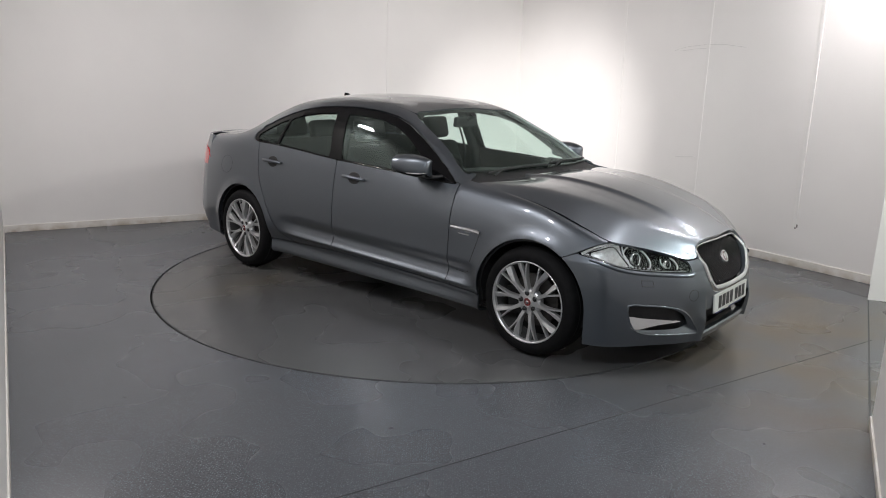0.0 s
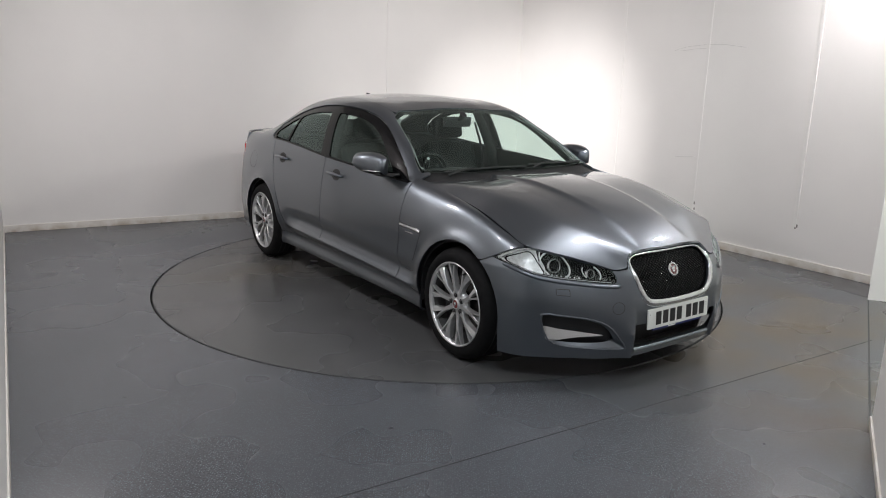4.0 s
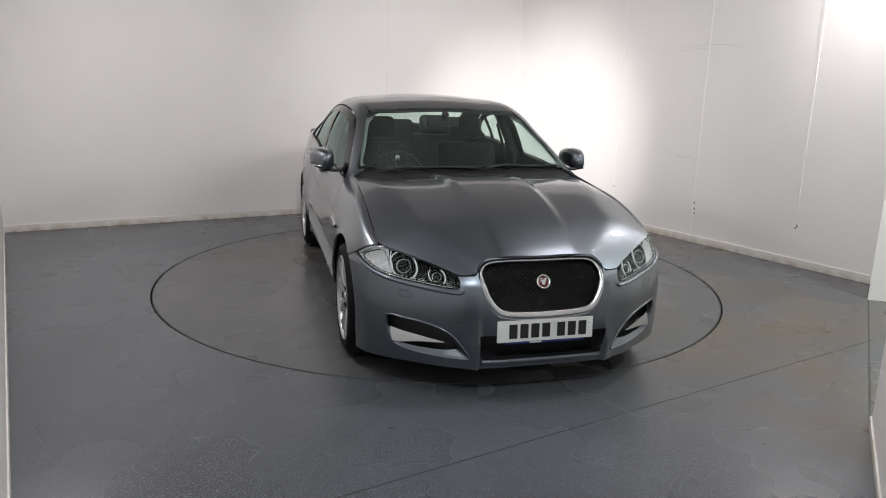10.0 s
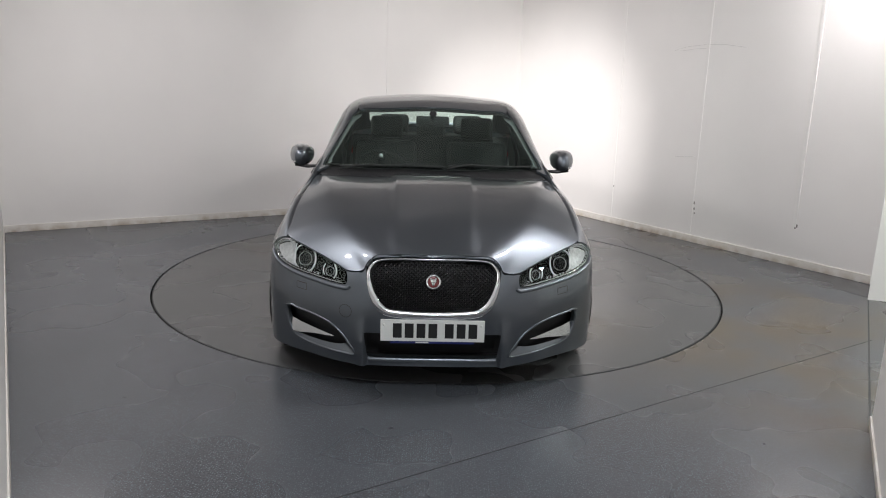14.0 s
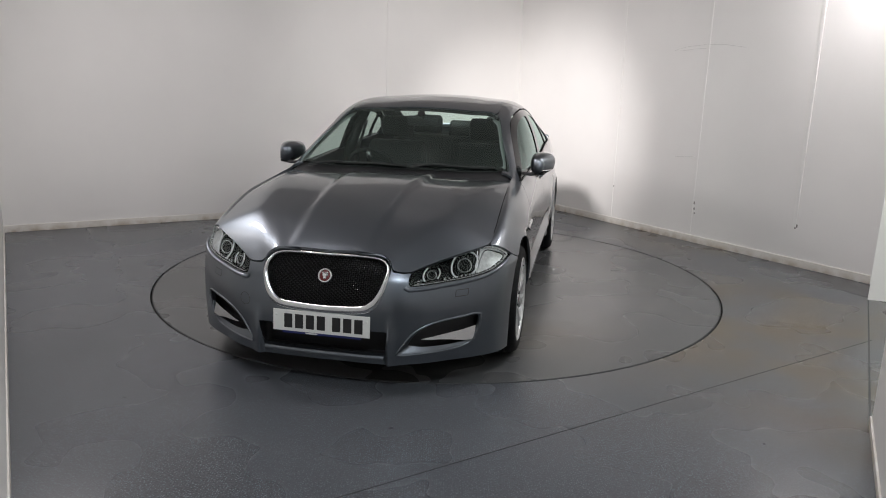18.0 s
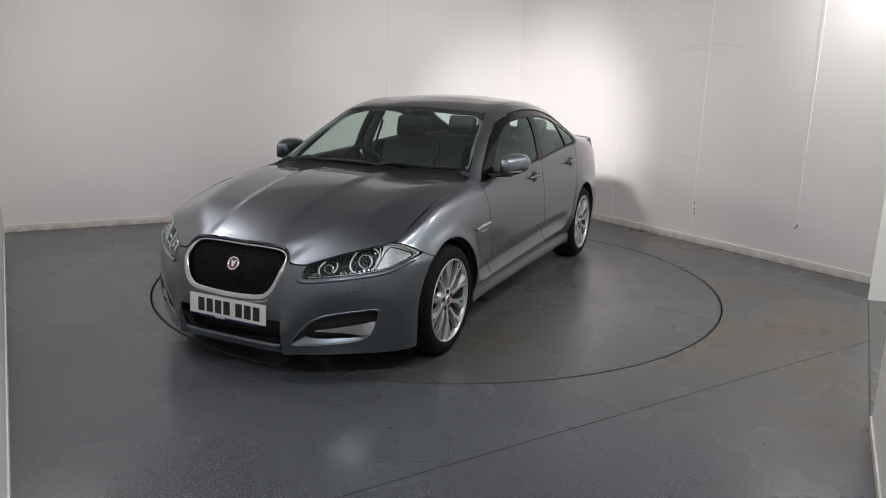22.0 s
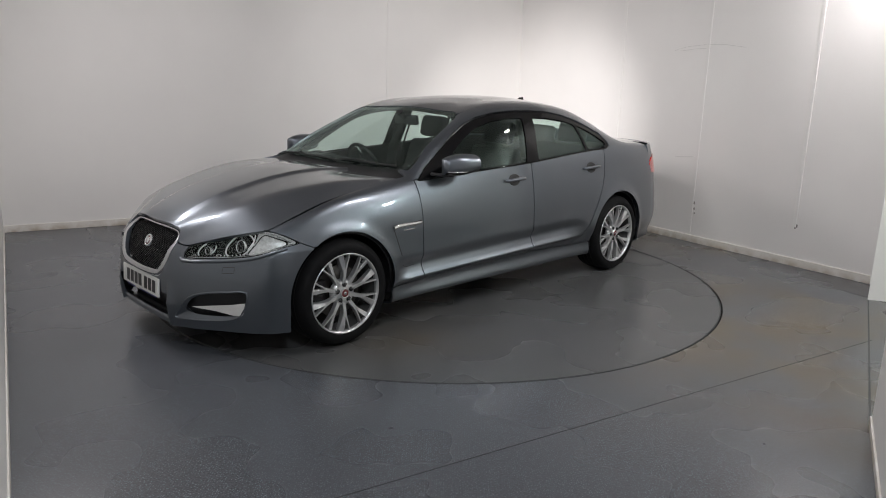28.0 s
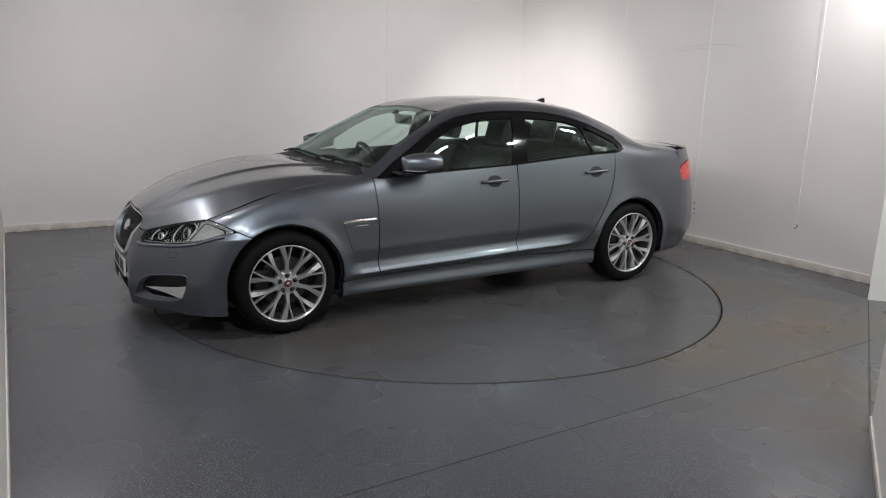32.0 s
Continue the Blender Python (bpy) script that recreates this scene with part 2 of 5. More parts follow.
def wall(name, a, b, label, z0=0.0, z1=CEILING, thick=0.12):
    """A wall whose inner face runs from a to b, with the room on its right."""
    d = (b - a).normalized()
    n = Vector((-d.y, d.x, 0)) * thick
    bm = bmesh.new()
    prism(bm, [(p.x, p.y) for p in (a, b, b + n, a + n)], z0, z1)
    return tagged(part(name, bm, M_WALL), label, "wall", kind="structure")


def on_wall(a, b, s, z, out=0.0):
    d = (b - a).normalized()
    return a + d * s + Vector((d.y, -d.x, 0)) * out + Vector((0, 0, z))


def strip(name, a, b, s0, s1, z0, z1, out, mat, label, category, kind="structure"):
    bm = bmesh.new()
    d = (b - a).normalized()
    m = Matrix.Translation(a) @ Matrix(((d.x, d.y, 0, 0), (d.y, -d.x, 0, 0), (0, 0, 1, 0), (0, 0, 0, 1)))
    box(bm, (s0, 0.0, z0), (s1, out, z1), m, bevel=min(out, s1 - s0, z1 - z0) * 0.3)
    return tagged(part(name, bm, mat), label, category, kind=kind)


wall("wall_north_west", CORNER_W, CORNER_N, "white painted booth wall with scuffed base")
wall("wall_north_east", CORNER_N, CORNER_E, "white painted panel wall with vertical cover strips")
wall("wall_south_west", NEAR_W, CORNER_W, "white painted side wall of the booth")
wall("wall_south_east", JAMB, NEAR_E, "white painted wall end beside the opening")
# unseen walls added behind the camera to close the booth and bounce light
wall("wall_stand_west", Vector((-0.33, -6.6, 0)), NEAR_W, "plain white wall behind the camera stand")
wall("wall_stand_east", NEAR_E, Vector((0.62, -6.6, 0)), "plain white wall behind the camera stand")
wall("wall_stand_back", Vector((0.62, -6.6, 0)), Vector((-0.33, -6.6, 0)), "plain white wall behind the camera stand")
bm = bmesh.new()
prism(bm, [(3.38, -0.42), (3.96, -0.62), (4.35, 0.1), (3.69, 0.06)], 0.0, CEILING)
tagged(part("wall_pier", bm, M_WALL), "white boxed pier beside the opening", "wall", kind="structure")
# unseen walls added to close the passage and reflect its light
wall("wall_passage_far", Vector((4.35, 0.1, 0)), Vector((5.6, -2.6, 0)), "plain wall of the passage beyond the opening")
wall("wall_passage_end", Vector((5.6, -2.6, 0)), Vector((2.30, -2.75, 0)), "plain wall of the passage beyond the opening")

# floor with a round hole for the turntable
bm = bmesh.new()
N = 160
inner = [bm.verts.new((RING * math.cos(2 * math.pi * k / N), RING * math.sin(2 * math.pi * k / N), 0)) for k in range(N)]
lip_ring = [bm.verts.new((RING * math.cos(2 * math.pi * k / N), RING * math.sin(2 * math.pi * k / N), -0.04)) for k in range(N)]
outer = []
for k in range(N):
    c, s = math.cos(2 * math.pi * k / N), math.sin(2 * math.pi * k / N)
    q = 8.0 / max(abs(c), abs(s))
    outer.append(bm.verts.new((c * q, s * q, 0)))
for k in range(N):
    j = (k + 1) % N
    bm.faces.new((inner[k], outer[k], outer[j], inner[j]))
    bm.faces.new((lip_ring[k], inner[k], inner[j], lip_ring[j]))
tagged(part("floor", bm, M_FLOOR), "grey flecked safety vinyl floor with brownish tyre stains", "floor", kind="structure")
# dark disc laid under the table to paint the shade in its gap
bm = bmesh.new()
bmesh.ops.create_circle(bm, cap_ends=True, radius=RING + 0.2, segments=96, matrix=pose(0, 0, -0.05))
tagged(part("floor_pit", bm, M_DARK), "dark pit under the turntable gap", "floor", kind="structure")
bm = bmesh.new()
prism(bm, [(p.x, p.y) for p in (Vector((-6, 6)), Vector((6, 6)), Vector((6, -7)), Vector((-6, -7)))], CEILING, CEILING + 0.1)
tagged(part("ceiling", bm, M_CEIL), "plain pale matt ceiling", "ceiling", kind="structure")

bm = bmesh.new()
GAP = 0.013
rings = lathe(bm, [(RING - GAP, -0.035), (RING - GAP, -0.002), (RING - GAP - 0.002, 0.0)], N, "z")
bm.faces.new(rings[-1])
turntable = tagged(part("turntable", bm, M_TABLE), "round grey vinyl turntable flush with the floor", "turntable")
bm = bmesh.new()
lathe(bm, [(RING - GAP + 0.0005, -0.03), (RING - GAP + 0.0015, -0.001), (RING - GAP - 0.001, 0.0012), (RING - GAP - 0.006, 0.0012), (RING - GAP - 0.007, 0.0)], N, "z")
part("edge_ring", bm, M_SEAM, turntable, "dark edge ring", True)
for a, r, w in ((0.4, 1.1, 0.05), (2.5, 1.4, 0.04), (3.9, 0.9, 0.06), (5.2, 1.7, 0.04)):
    bm = bmesh.new()
    k = [bm.verts.new((r * math.cos(a) + w * math.cos(t) * random.uniform(0.1, 0.25), r * math.sin(a) + w * math.sin(t) * random.uniform(0.05, 0.12), 0.0008)) for t in np.linspace(0, 2 * math.pi, 13)[:-1]]
    bm.faces.new(k)
    part("tyre_smudge", bm, M_SEAM, turntable)

# weld seam across the floor
def seam(a, b, width, label):
    a, b = Vector(a), Vector(b)
    d = (b - a).normalized()
    n = Vector((-d.y, d.x)) * width / 2
    bm = bmesh.new()
    prism(bm, [a + n, b + n, b - n, a - n], 0.0, 0.0015)
    return tagged(part("floor_seam", bm, M_SEAM), label, "floor seam", kind="structure")


seam((-0.76, -3.58), (2.86, -1.37), 0.0045, "thin dark weld seam in the vinyl floor")
seam((3.38, -0.43), (2.145, -2.58), 0.010, "dark threshold line in the opening")

for x, y, w in ((-0.2, -2.76, 0.016), (-1.36, -1.98, 0.012), (-2.42, -1.53, 0.022), (-1.55, -2.50, 0.012)):
    bm = bmesh.new()
    k = [bm.verts.new((x + w * math.cos(t) * random.uniform(0.5, 1), y + w * math.sin(t) * random.uniform(0.4, 0.8), 0.0012)) for t in np.linspace(0, 2 * math.pi, 9)[:-1]]
    bm.faces.new(k)
    tagged(part("floor_speck", bm, M_SEAM), "small dark mark on the vinyl floor", "floor mark", kind="structure")
strip("baseboard", CORNER_W, CORNER_N, 0.0, 6.10, 0.0, 0.07, 0.014, M_TRIM, "off-white painted baseboard with brown scuffs", "baseboard")
strip("baseboard", CORNER_N, CORNER_E, 0.015, 4.84, 0.0, 0.075, 0.014, M_TRIM, "off-white painted baseboard with brown scuffs", "baseboard")
strip("baseboard", NEAR_W, CORNER_W, 0.0, (CORNER_W - NEAR_W).length - 0.015, 0.0, 0.070, 0.008, M_TRIM, "off-white painted baseboard", "baseboard")
strip("baseboard", JAMB, NEAR_E, 0.0, 3.2, 0.0, 0.045, 0.010, M_TRIM, "off-white painted baseboard", "baseboard")
strip("trim", CORNER_W, CORNER_N, 4.150, 4.182, 0.07, CEILING, 0.010, M_STRIP, "white cover strip over a wall panel joint", "trim")
strip("trim", CORNER_N, CORNER_E, 1.81, 1.845, 0.075, CEILING, 0.006, M_STRIP, "white cover strip over a wall panel joint", "trim")
strip("trim", CORNER_N, CORNER_E, 2.945, 2.980, 0.075, CEILING, 0.004, M_STRIP, "white cover strip over a wall panel joint", "trim")
strip("trim", CORNER_N, CORNER_E, 4.095, 4.125, 0.36, CEILING, 0.012, M_STRIP, "white cable trunking, broken off above the base", "trim")
# pencil-thin scuffs on the north-east wall
for pts in (((2.55, 1.962), (2.70, 1.995), (2.93, 2.012), (3.15, 2.008), (3.39, 1.975)), ((2.62, 1.955), (2.80, 1.972), (3.0, 1.978)), ((2.69, 0.872), (2.80, 0.878), (2.92, 0.89))):
    bm = bmesh.new()
    tube(bm, [on_wall(CORNER_N, CORNER_E, s, z, 0.001) for s, z in pts], 0.003, 6, 0.8)
    tagged(part("wall_scuff", bm, M_SCUFF), "faint grey scuff line on the white wall", "scuff mark", kind="structure")
for s, z, h in ((2.985, 0.40, 0.03), (2.99, 0.345, 0.022), (2.998, 0.30, 0.016), (1.84, 0.43, 0.02), (4.11, 0.345, 0.05), (4.125, 0.36, 0.03)):
    strip("wall_chip", CORNER_N, CORNER_E, s, s + 0.014, z, z + h, 0.0035, M_CHIP, "small dark chip in the wall paint", "paint chip")

# ---- car: surfaces ----
# car space: x forward, y to its left side, z up, origin on the ground midway between the axles


def spline(xs, vs):
    """A smooth curve through few knots: cubic Hermite with limited slopes."""
    xs, vs = np.asarray(xs, float), np.asarray(vs, float)
    order = np.argsort(xs)
    xs, vs = xs[order], vs[order]
    h, s = np.diff(xs), np.diff(vs) / np.diff(xs)
    m = np.r_[s[0], (s[:-1] * h[1:] + s[1:] * h[:-1]) / (h[1:] + h[:-1]), s[-1]]

    def at(x):
        x = np.asarray(x, float)
        i = np.clip(np.searchsorted(xs, x) - 1, 0, len(xs) - 2)
        u = np.clip((x - xs[i]) / h[i], -0.5, 1.5)
        return ((2 * u**3 - 3 * u**2 + 1) * vs[i] + (u**3 - 2 * u**2 + u) * h[i] * m[i]
                + (-2 * u**3 + 3 * u**2) * vs[i + 1] + (u**3 - u**2) * h[i] * m[i + 1])
    return at


KX = (-2.4, -2.0, -1.45, -0.8, 0.0, 0.8, 1.15, 1.45, 1.75, 1.95)
# body lines from the sill up to the roof centre: sideways and upward
LINES = [
    (spline(KX, (0.72, 0.78, 0.80, 0.80, 0.80, 0.80, 0.80, 0.80, 0.78, 0.74)), spline(KX, (0.24, 0.20, 0.175, 0.172, 0.170, 0.168, 0.17, 0.17, 0.18, 0.18))),
    (spline(KX, (0.80, 0.875, 0.893, 0.874, 0.870, 0.874, 0.898, 0.905, 0.895, 0.83)), spline(KX, (0.27, 0.23, 0.205, 0.200, 0.198, 0.198, 0.20, 0.20, 0.21, 0.22))),
    (spline(KX, (0.81, 0.885, 0.905, 0.864, 0.856, 0.862, 0.903, 0.912, 0.90, 0.84)), spline(KX, (0.34, 0.32, 0.305, 0.300, 0.290, 0.275, 0.28, 0.28, 0.28, 0.28))),
    (spline(KX, (0.82, 0.895, 0.922, 0.912, 0.908, 0.910, 0.917, 0.922, 0.902, 0.845)), spline(KX, (0.42, 0.41, 0.400, 0.385, 0.368, 0.345, 0.34, 0.35, 0.36, 0.36))),
    (spline(KX, (0.81, 0.888, 0.928, 0.917, 0.912, 0.915, 0.925, 0.928, 0.900, 0.845)), spline(KX, (0.66, 0.65, 0.63, 0.60, 0.58, 0.57, 0.59, 0.60, 0.58, 0.56))),
    (spline(KX, (0.77, 0.850, 0.893, 0.888, 0.885, 0.890, 0.895, 0.892, 0.883, 0.842)), spline(KX, (0.90, 0.90, 0.88, 0.87, 0.84, 0.81, 0.79, 0.75, 0.69, 0.66))),
    (spline(KX, (0.71, 0.775, 0.838, 0.850, 0.852, 0.822, 0.800, 0.805, 0.808, 0.765)), spline(KX, (1.03, 1.065, 1.075, 1.040, 0.995, 0.952, 0.931, 0.885, 0.792, 0.728))),
]
RX = (-2.4, -2.0, -1.75, -1.4, -1.1, -0.8, -0.4, 0.0, 0.2, 0.35, 0.6, 0.83, 1.1, 1.9)
RAIL = (spline(RX, (0.60, 0.66, 0.665, 0.645, 0.635, 0.635, 0.640, 0.628, 0.625, 0.648, 0.705, 0.765, 0.75, 0.72)),
        spline(RX, (1.055, 1.085, 1.112, 1.245, 1.345, 1.395, 1.412, 1.385, 1.335, 1.265, 1.135, 0.995, 0.955, 0.72)))
CX = (-2.5, -2.1, -1.9, -1.65, -1.4, -1.1, -0.8, -0.45, -0.15, 0.05, 0.3, 0.6, 0.85, 0.97, 1.3, 1.9)
CENTRE = spline(CX, (1.085, 1.105, 1.140, 1.255, 1.352, 1.430, 1.466, 1.474, 1.456, 1.421, 1.326, 1.190, 1.060, 0.992, 0.99, 0.72))
AXLES = (1.4545, -1.4545)
HUB = 0.335
ARCH = 0.372


def side(x, v):
    """The body from sill (v=0) over belt (6) and roof rail (7) to the centre line (9), for arrays x and v."""
    x, v = np.broadcast_arrays(np.asarray(x, float), np.asarray(v, float))
    ry, rz, cz = RAIL[0](x), RAIL[1](x), CENTRE(x)
    ys = [l[0](x) for l in LINES] + [ry, ry * 0.55, 0 * x, -ry * 0.55]
    zs = [l[1](x) for l in LINES] + [rz, rz + (cz - rz) * 0.74, cz, rz + (cz - rz) * 0.74]
    ys, zs = np.stack([ys[0]] + ys), np.stack([zs[0]] + zs)
    i = np.clip(np.floor(v).astype(int), 0, 8)
    u = v - i

    def pick(a, k):
        return np.take_along_axis(a, (i + k)[None], 0)[0]

    Y, Z = [pick(ys, k) for k in range(4)], [pick(zs, k) for k in range(4)]
    d01, d12, d23 = (np.hypot(Y[k + 1] - Y[k], Z[k + 1] - Z[k]) + 1e-6 for k in range(3))

    def cubic(p):
        a1 = np.where(d01 < 1e-5, p[2] - p[1], ((p[1] - p[0]) / d01 * d12 + (p[2] - p[1]) / d12 * d01) / (d01 + d12) * d12)
        a2 = ((p[2] - p[1]) / d12 * d23 + (p[3] - p[2]) / d23 * d12) / (d12 + d23) * d12
        return (2 * u**3 - 3 * u**2 + 1) * p[1] + (u**3 - 2 * u**2 + u) * a1 + (-2 * u**3 + 3 * u**2) * p[2] + (u**3 - u**2) * a2
    y, z = cubic(Y), cubic(Z)
    for ax in AXLES:
        r = np.hypot(x - ax, z - HUB)
        y = y + np.where(v < 6, 0.014 * np.exp(-((r - ARCH) / 0.040) ** 2), 0)
    on = np.clip((x + 0.98) / 0.25, 0, 1) * np.clip((1.08 - x) / 0.12, 0, 1) * (v < 6)
    fold = 0.361 - 0.0245 * x
    y = y + on * (0.026 * np.exp(-((z - fold) / 0.018) ** 2) - 0.030 * np.exp(-((z - fold - 0.080) / 0.042) ** 2))
    return np.stack([x, y, z], -1)


FRONT_S = (0, 0.10, 0.2, 0.3, 0.42, 0.56, 0.70, 0.82, 0.91, 1.0)
FRONT_X = spline(FRONT_S, (2.300, 2.299, 2.296, 2.281, 2.230, 2.130, 2.015, 1.912, 1.800, 1.66))
FRONT_Y = spline(FRONT_S, (0.0, 0.125, 0.25, 0.37, 0.50, 0.645, 0.788, 0.872, 0.908, 0.922))
FRONT_IN = spline((0.15, 0.20, 0.28, 0.40, 0.50, 0.57, 0.60, 0.65, 0.69, 0.74, 0.80), (0.022, 0.014, 0.005, 0.0, 0.008, 0.028, 0.04, 0.075, 0.108, 0.14, 0.17))
REAR_X = spline(FRONT_S, (-2.61, -2.606, -2.595, -2.575, -2.53, -2.45, -2.33, -2.15, -1.95, -1.70))
REAR_Y = spline(FRONT_S, (0.0, 0.125, 0.25, 0.37, 0.50, 0.645, 0.765, 0.850, 0.890, 0.917))
REAR_IN = spline((0.18, 0.25, 0.40, 0.55, 0.70, 0.85, 0.98, 1.08), (0.10, 0.055, -0.006, 0.0, 0.02, 0.045, 0.08, 0.12))


def bumper(s, z, fx, fy, inset, fade):
    s, z = np.broadcast_arrays(np.asarray(s, float), np.asarray(z, float))
    x, y = fx(s), fy(s)
    tx, ty = fx(s + 0.005) - fx(s - 0.005), fy(s + 0.005) - fy(s - 0.005)
    l = np.hypot(tx, ty)
    nx, ny = ty / l, -tx / l
    sign = np.where(nx * np.sign(fx(0.0)) >= 0, 1.0, -1.0)
    k = inset(z) * (1 - fade * np.clip((s - 0.55) / 0.45, 0, 1)) * sign
    return np.stack([x - nx * k, y - ny * k, z], -1)


def front(s, z):
    p = bumper(s, z, FRONT_X, FRONT_Y, FRONT_IN, 1.0)
    p[..., 0] += 0.19 * np.clip((p[..., 2] - 0.55) / 0.1, 0, 1) * FRONT_IN(p[..., 2]) * np.exp(-(np.asarray(s) / 0.28) ** 2)
    p[..., 1] = np.where(np.asarray(s) <= 0, 0, p[..., 1])
    # the lamp corner tucks in to meet the wing
    p[..., 1] -= 0.018 * np.clip((p[..., 2] - 0.63) / 0.05, 0, 1) * np.clip((np.asarray(s) - 0.6) / 0.2, 0, 1)
    # chin blades either side of the lower intake
    low = np.clip((0.44 - p[..., 2]) / 0.14, 0, 1) ** 1.5
    y = p[..., 1]
    p[..., 0] += 0.024 * low * np.where(y < 0.350, np.exp(-((y - 0.350) / 0.012) ** 2), np.exp(-((y - 0.350) / 0.045) ** 2))
    return p


def rear(s, z):
    p = bumper(s, z, REAR_X, REAR_Y, REAR_IN, 0.5)
    p[..., 1] = np.where(np.asarray(s) <= 0, 0, p[..., 1])
    return p


# bonnet: from the cowl (a=0) to the nose (a=1), from the centre (b=0) to the shut line (b=1)
EDGE_A = (0.0, 0.12, 0.28, 0.44, 0.56, 0.66, 0.74, 0.82, 0.91, 1.0)
EDGE = (spline(EDGE_A, (0.84, 1.03, 1.30, 1.56, 1.74, 1.888, 1.968, 2.046, 2.124, 2.192)),
        spline(EDGE_A, (0.762, 0.772, 0.783, 0.791, 0.792, 0.786, 0.708, 0.614, 0.518, 0.437)),
        spline(EDGE_A, (0.958, 0.946, 0.912, 0.860, 0.800, 0.750, 0.728, 0.702, 0.671, 0.640)))
MID_A = (0.0, 0.2, 0.4, 0.6, 0.75, 0.87, 0.95, 1.0)
MID = (spline(MID_A, (0.955, 1.225, 1.50, 1.765, 1.945, 2.075, 2.155, 2.198)),
       spline(MID_A, (0.985, 0.997, 0.970, 0.913, 0.856, 0.797, 0.752, 0.722)))
CREASE = spline((0.0, 0.25, 0.5, 0.75, 0.9, 1.0), (0.975, 0.86, 0.73, 0.665, 0.70, 0.76))


# the bonnet's front edge, round the top of the grille and out to the lamp
END_B = (0.0, 0.42, 0.60, 0.72, 0.80, 0.88, 1.0)
END_Y, END_Z = spline(END_B, (0.0, 0.205, 0.300, 0.336, 0.348, 0.378, 0.437)), spline(END_B, (0.724, 0.7235, 0.711, 0.676, 0.650, 0.641, 0.640))


def nose_end(b):
    rows = []
    for k in b:
        y, z = float(END_Y(k)), float(END_Z(k))
        line = front(np.linspace(0, 1, 400), np.full(400, z))
        rows.append((np.interp(y, line[:, 1], line[:, 0]) + 0.004, y, z))
    return np.array(rows)


def bonnet(a, b):
    """The bonnet's sweep, drawn at the nose on to its front edge."""
    w = np.clip((a - 0.76) / 0.24, 0, 1) ** 2.0
    last = nose_end(np.ravel(b))
    return sweep(a, b) + w[..., None] * (last - sweep(np.ones(1), np.ravel(b)))[None]


def sweep(a, b):
    a, b = np.broadcast_arrays(np.asarray(a, float), np.asarray(b, float))
    cx, cz = MID[0](a), MID[1](a)
    ex, ey, ez = EDGE[0](a), EDGE[1](a), EDGE[2](a)
    x = cx + (ex - cx) * b**1.6
    y = ey * b

    sharp = 1 - 0.50 * np.clip((a - 0.40) / 0.60, 0, 1) ** 2 * (3 - 2 * np.clip((a - 0.40) / 0.60, 0, 1))

    def fall(t):
        return (0.40 + 0.5 * (1 - sharp)) * t**2 + sharp * 0.60 * 0.024 * np.log1p(np.exp((t - CREASE(a)) / 0.024)) / np.maximum(1 - CREASE(a), 0.16)
    z = cz + (ez - cz) * (fall(b) - fall(0 * b)) / (fall(1 + 0 * b) - fall(0 * b))
    ridge = 0.262 - 0.055 * a
    k = 0.016 * (1 - 0.35 * a)
    z = z - k / (1 + np.exp(-(y - ridge) / 0.013)) + 0.004 * np.exp(-((y - ridge + 0.02) / 0.02) ** 2) * (1 - a)
    z = z + k * np.clip((b - 0.5) / 0.5, 0, 1)
    return np.stack([x, y, z], -1)


def smooth_loop(pts, n=8):
    """A closed smooth outline through few points."""
    p = np.asarray(pts, float)
    out = []
    for i in range(len(p)):
        p0, p1, p2, p3 = (p[(i + k) % len(p)] for k in (-1, 0, 1, 2))
        for u in np.arange(n) / n:
            out.append(0.5 * (2 * p1 + (p2 - p0) * u + (2 * p0 - 5 * p1 + 4 * p2 - p3) * u**2 + (3 * p1 - p0 - 3 * p2 + p3) * u**3))
    return np.array(out)


def inside(loop, X, Y):
    """Distance to a closed outline: negative inside it."""
    loop = np.asarray(loop, float)
    q = np.stack([X, Y], -1).astype(float)
    best, odd = np.full(X.shape, 1e9), np.zeros(X.shape, bool)
    for a, b in zip(loop, np.roll(loop, -1, 0)):
        e, w = b - a, q - a
        t = np.clip((w @ e) / max(e @ e, 1e-12), 0, 1)
        best = np.minimum(best, ((w - t[..., None] * e) ** 2).sum(-1))
        if a[1] != b[1]:
            hit = (a[1] > q[..., 1]) != (b[1] > q[..., 1])
            odd ^= hit & (q[..., 0] < (b[0] - a[0]) * (q[..., 1] - a[1]) / (b[1] - a[1]) + a[0])
    return np.where(odd, -1, 1) * np.sqrt(best)


def below(xs, zs):
    """Negative under an open line z(x)."""
    f = spline(xs, zs)
    return lambda X, Z: Z - f(X)


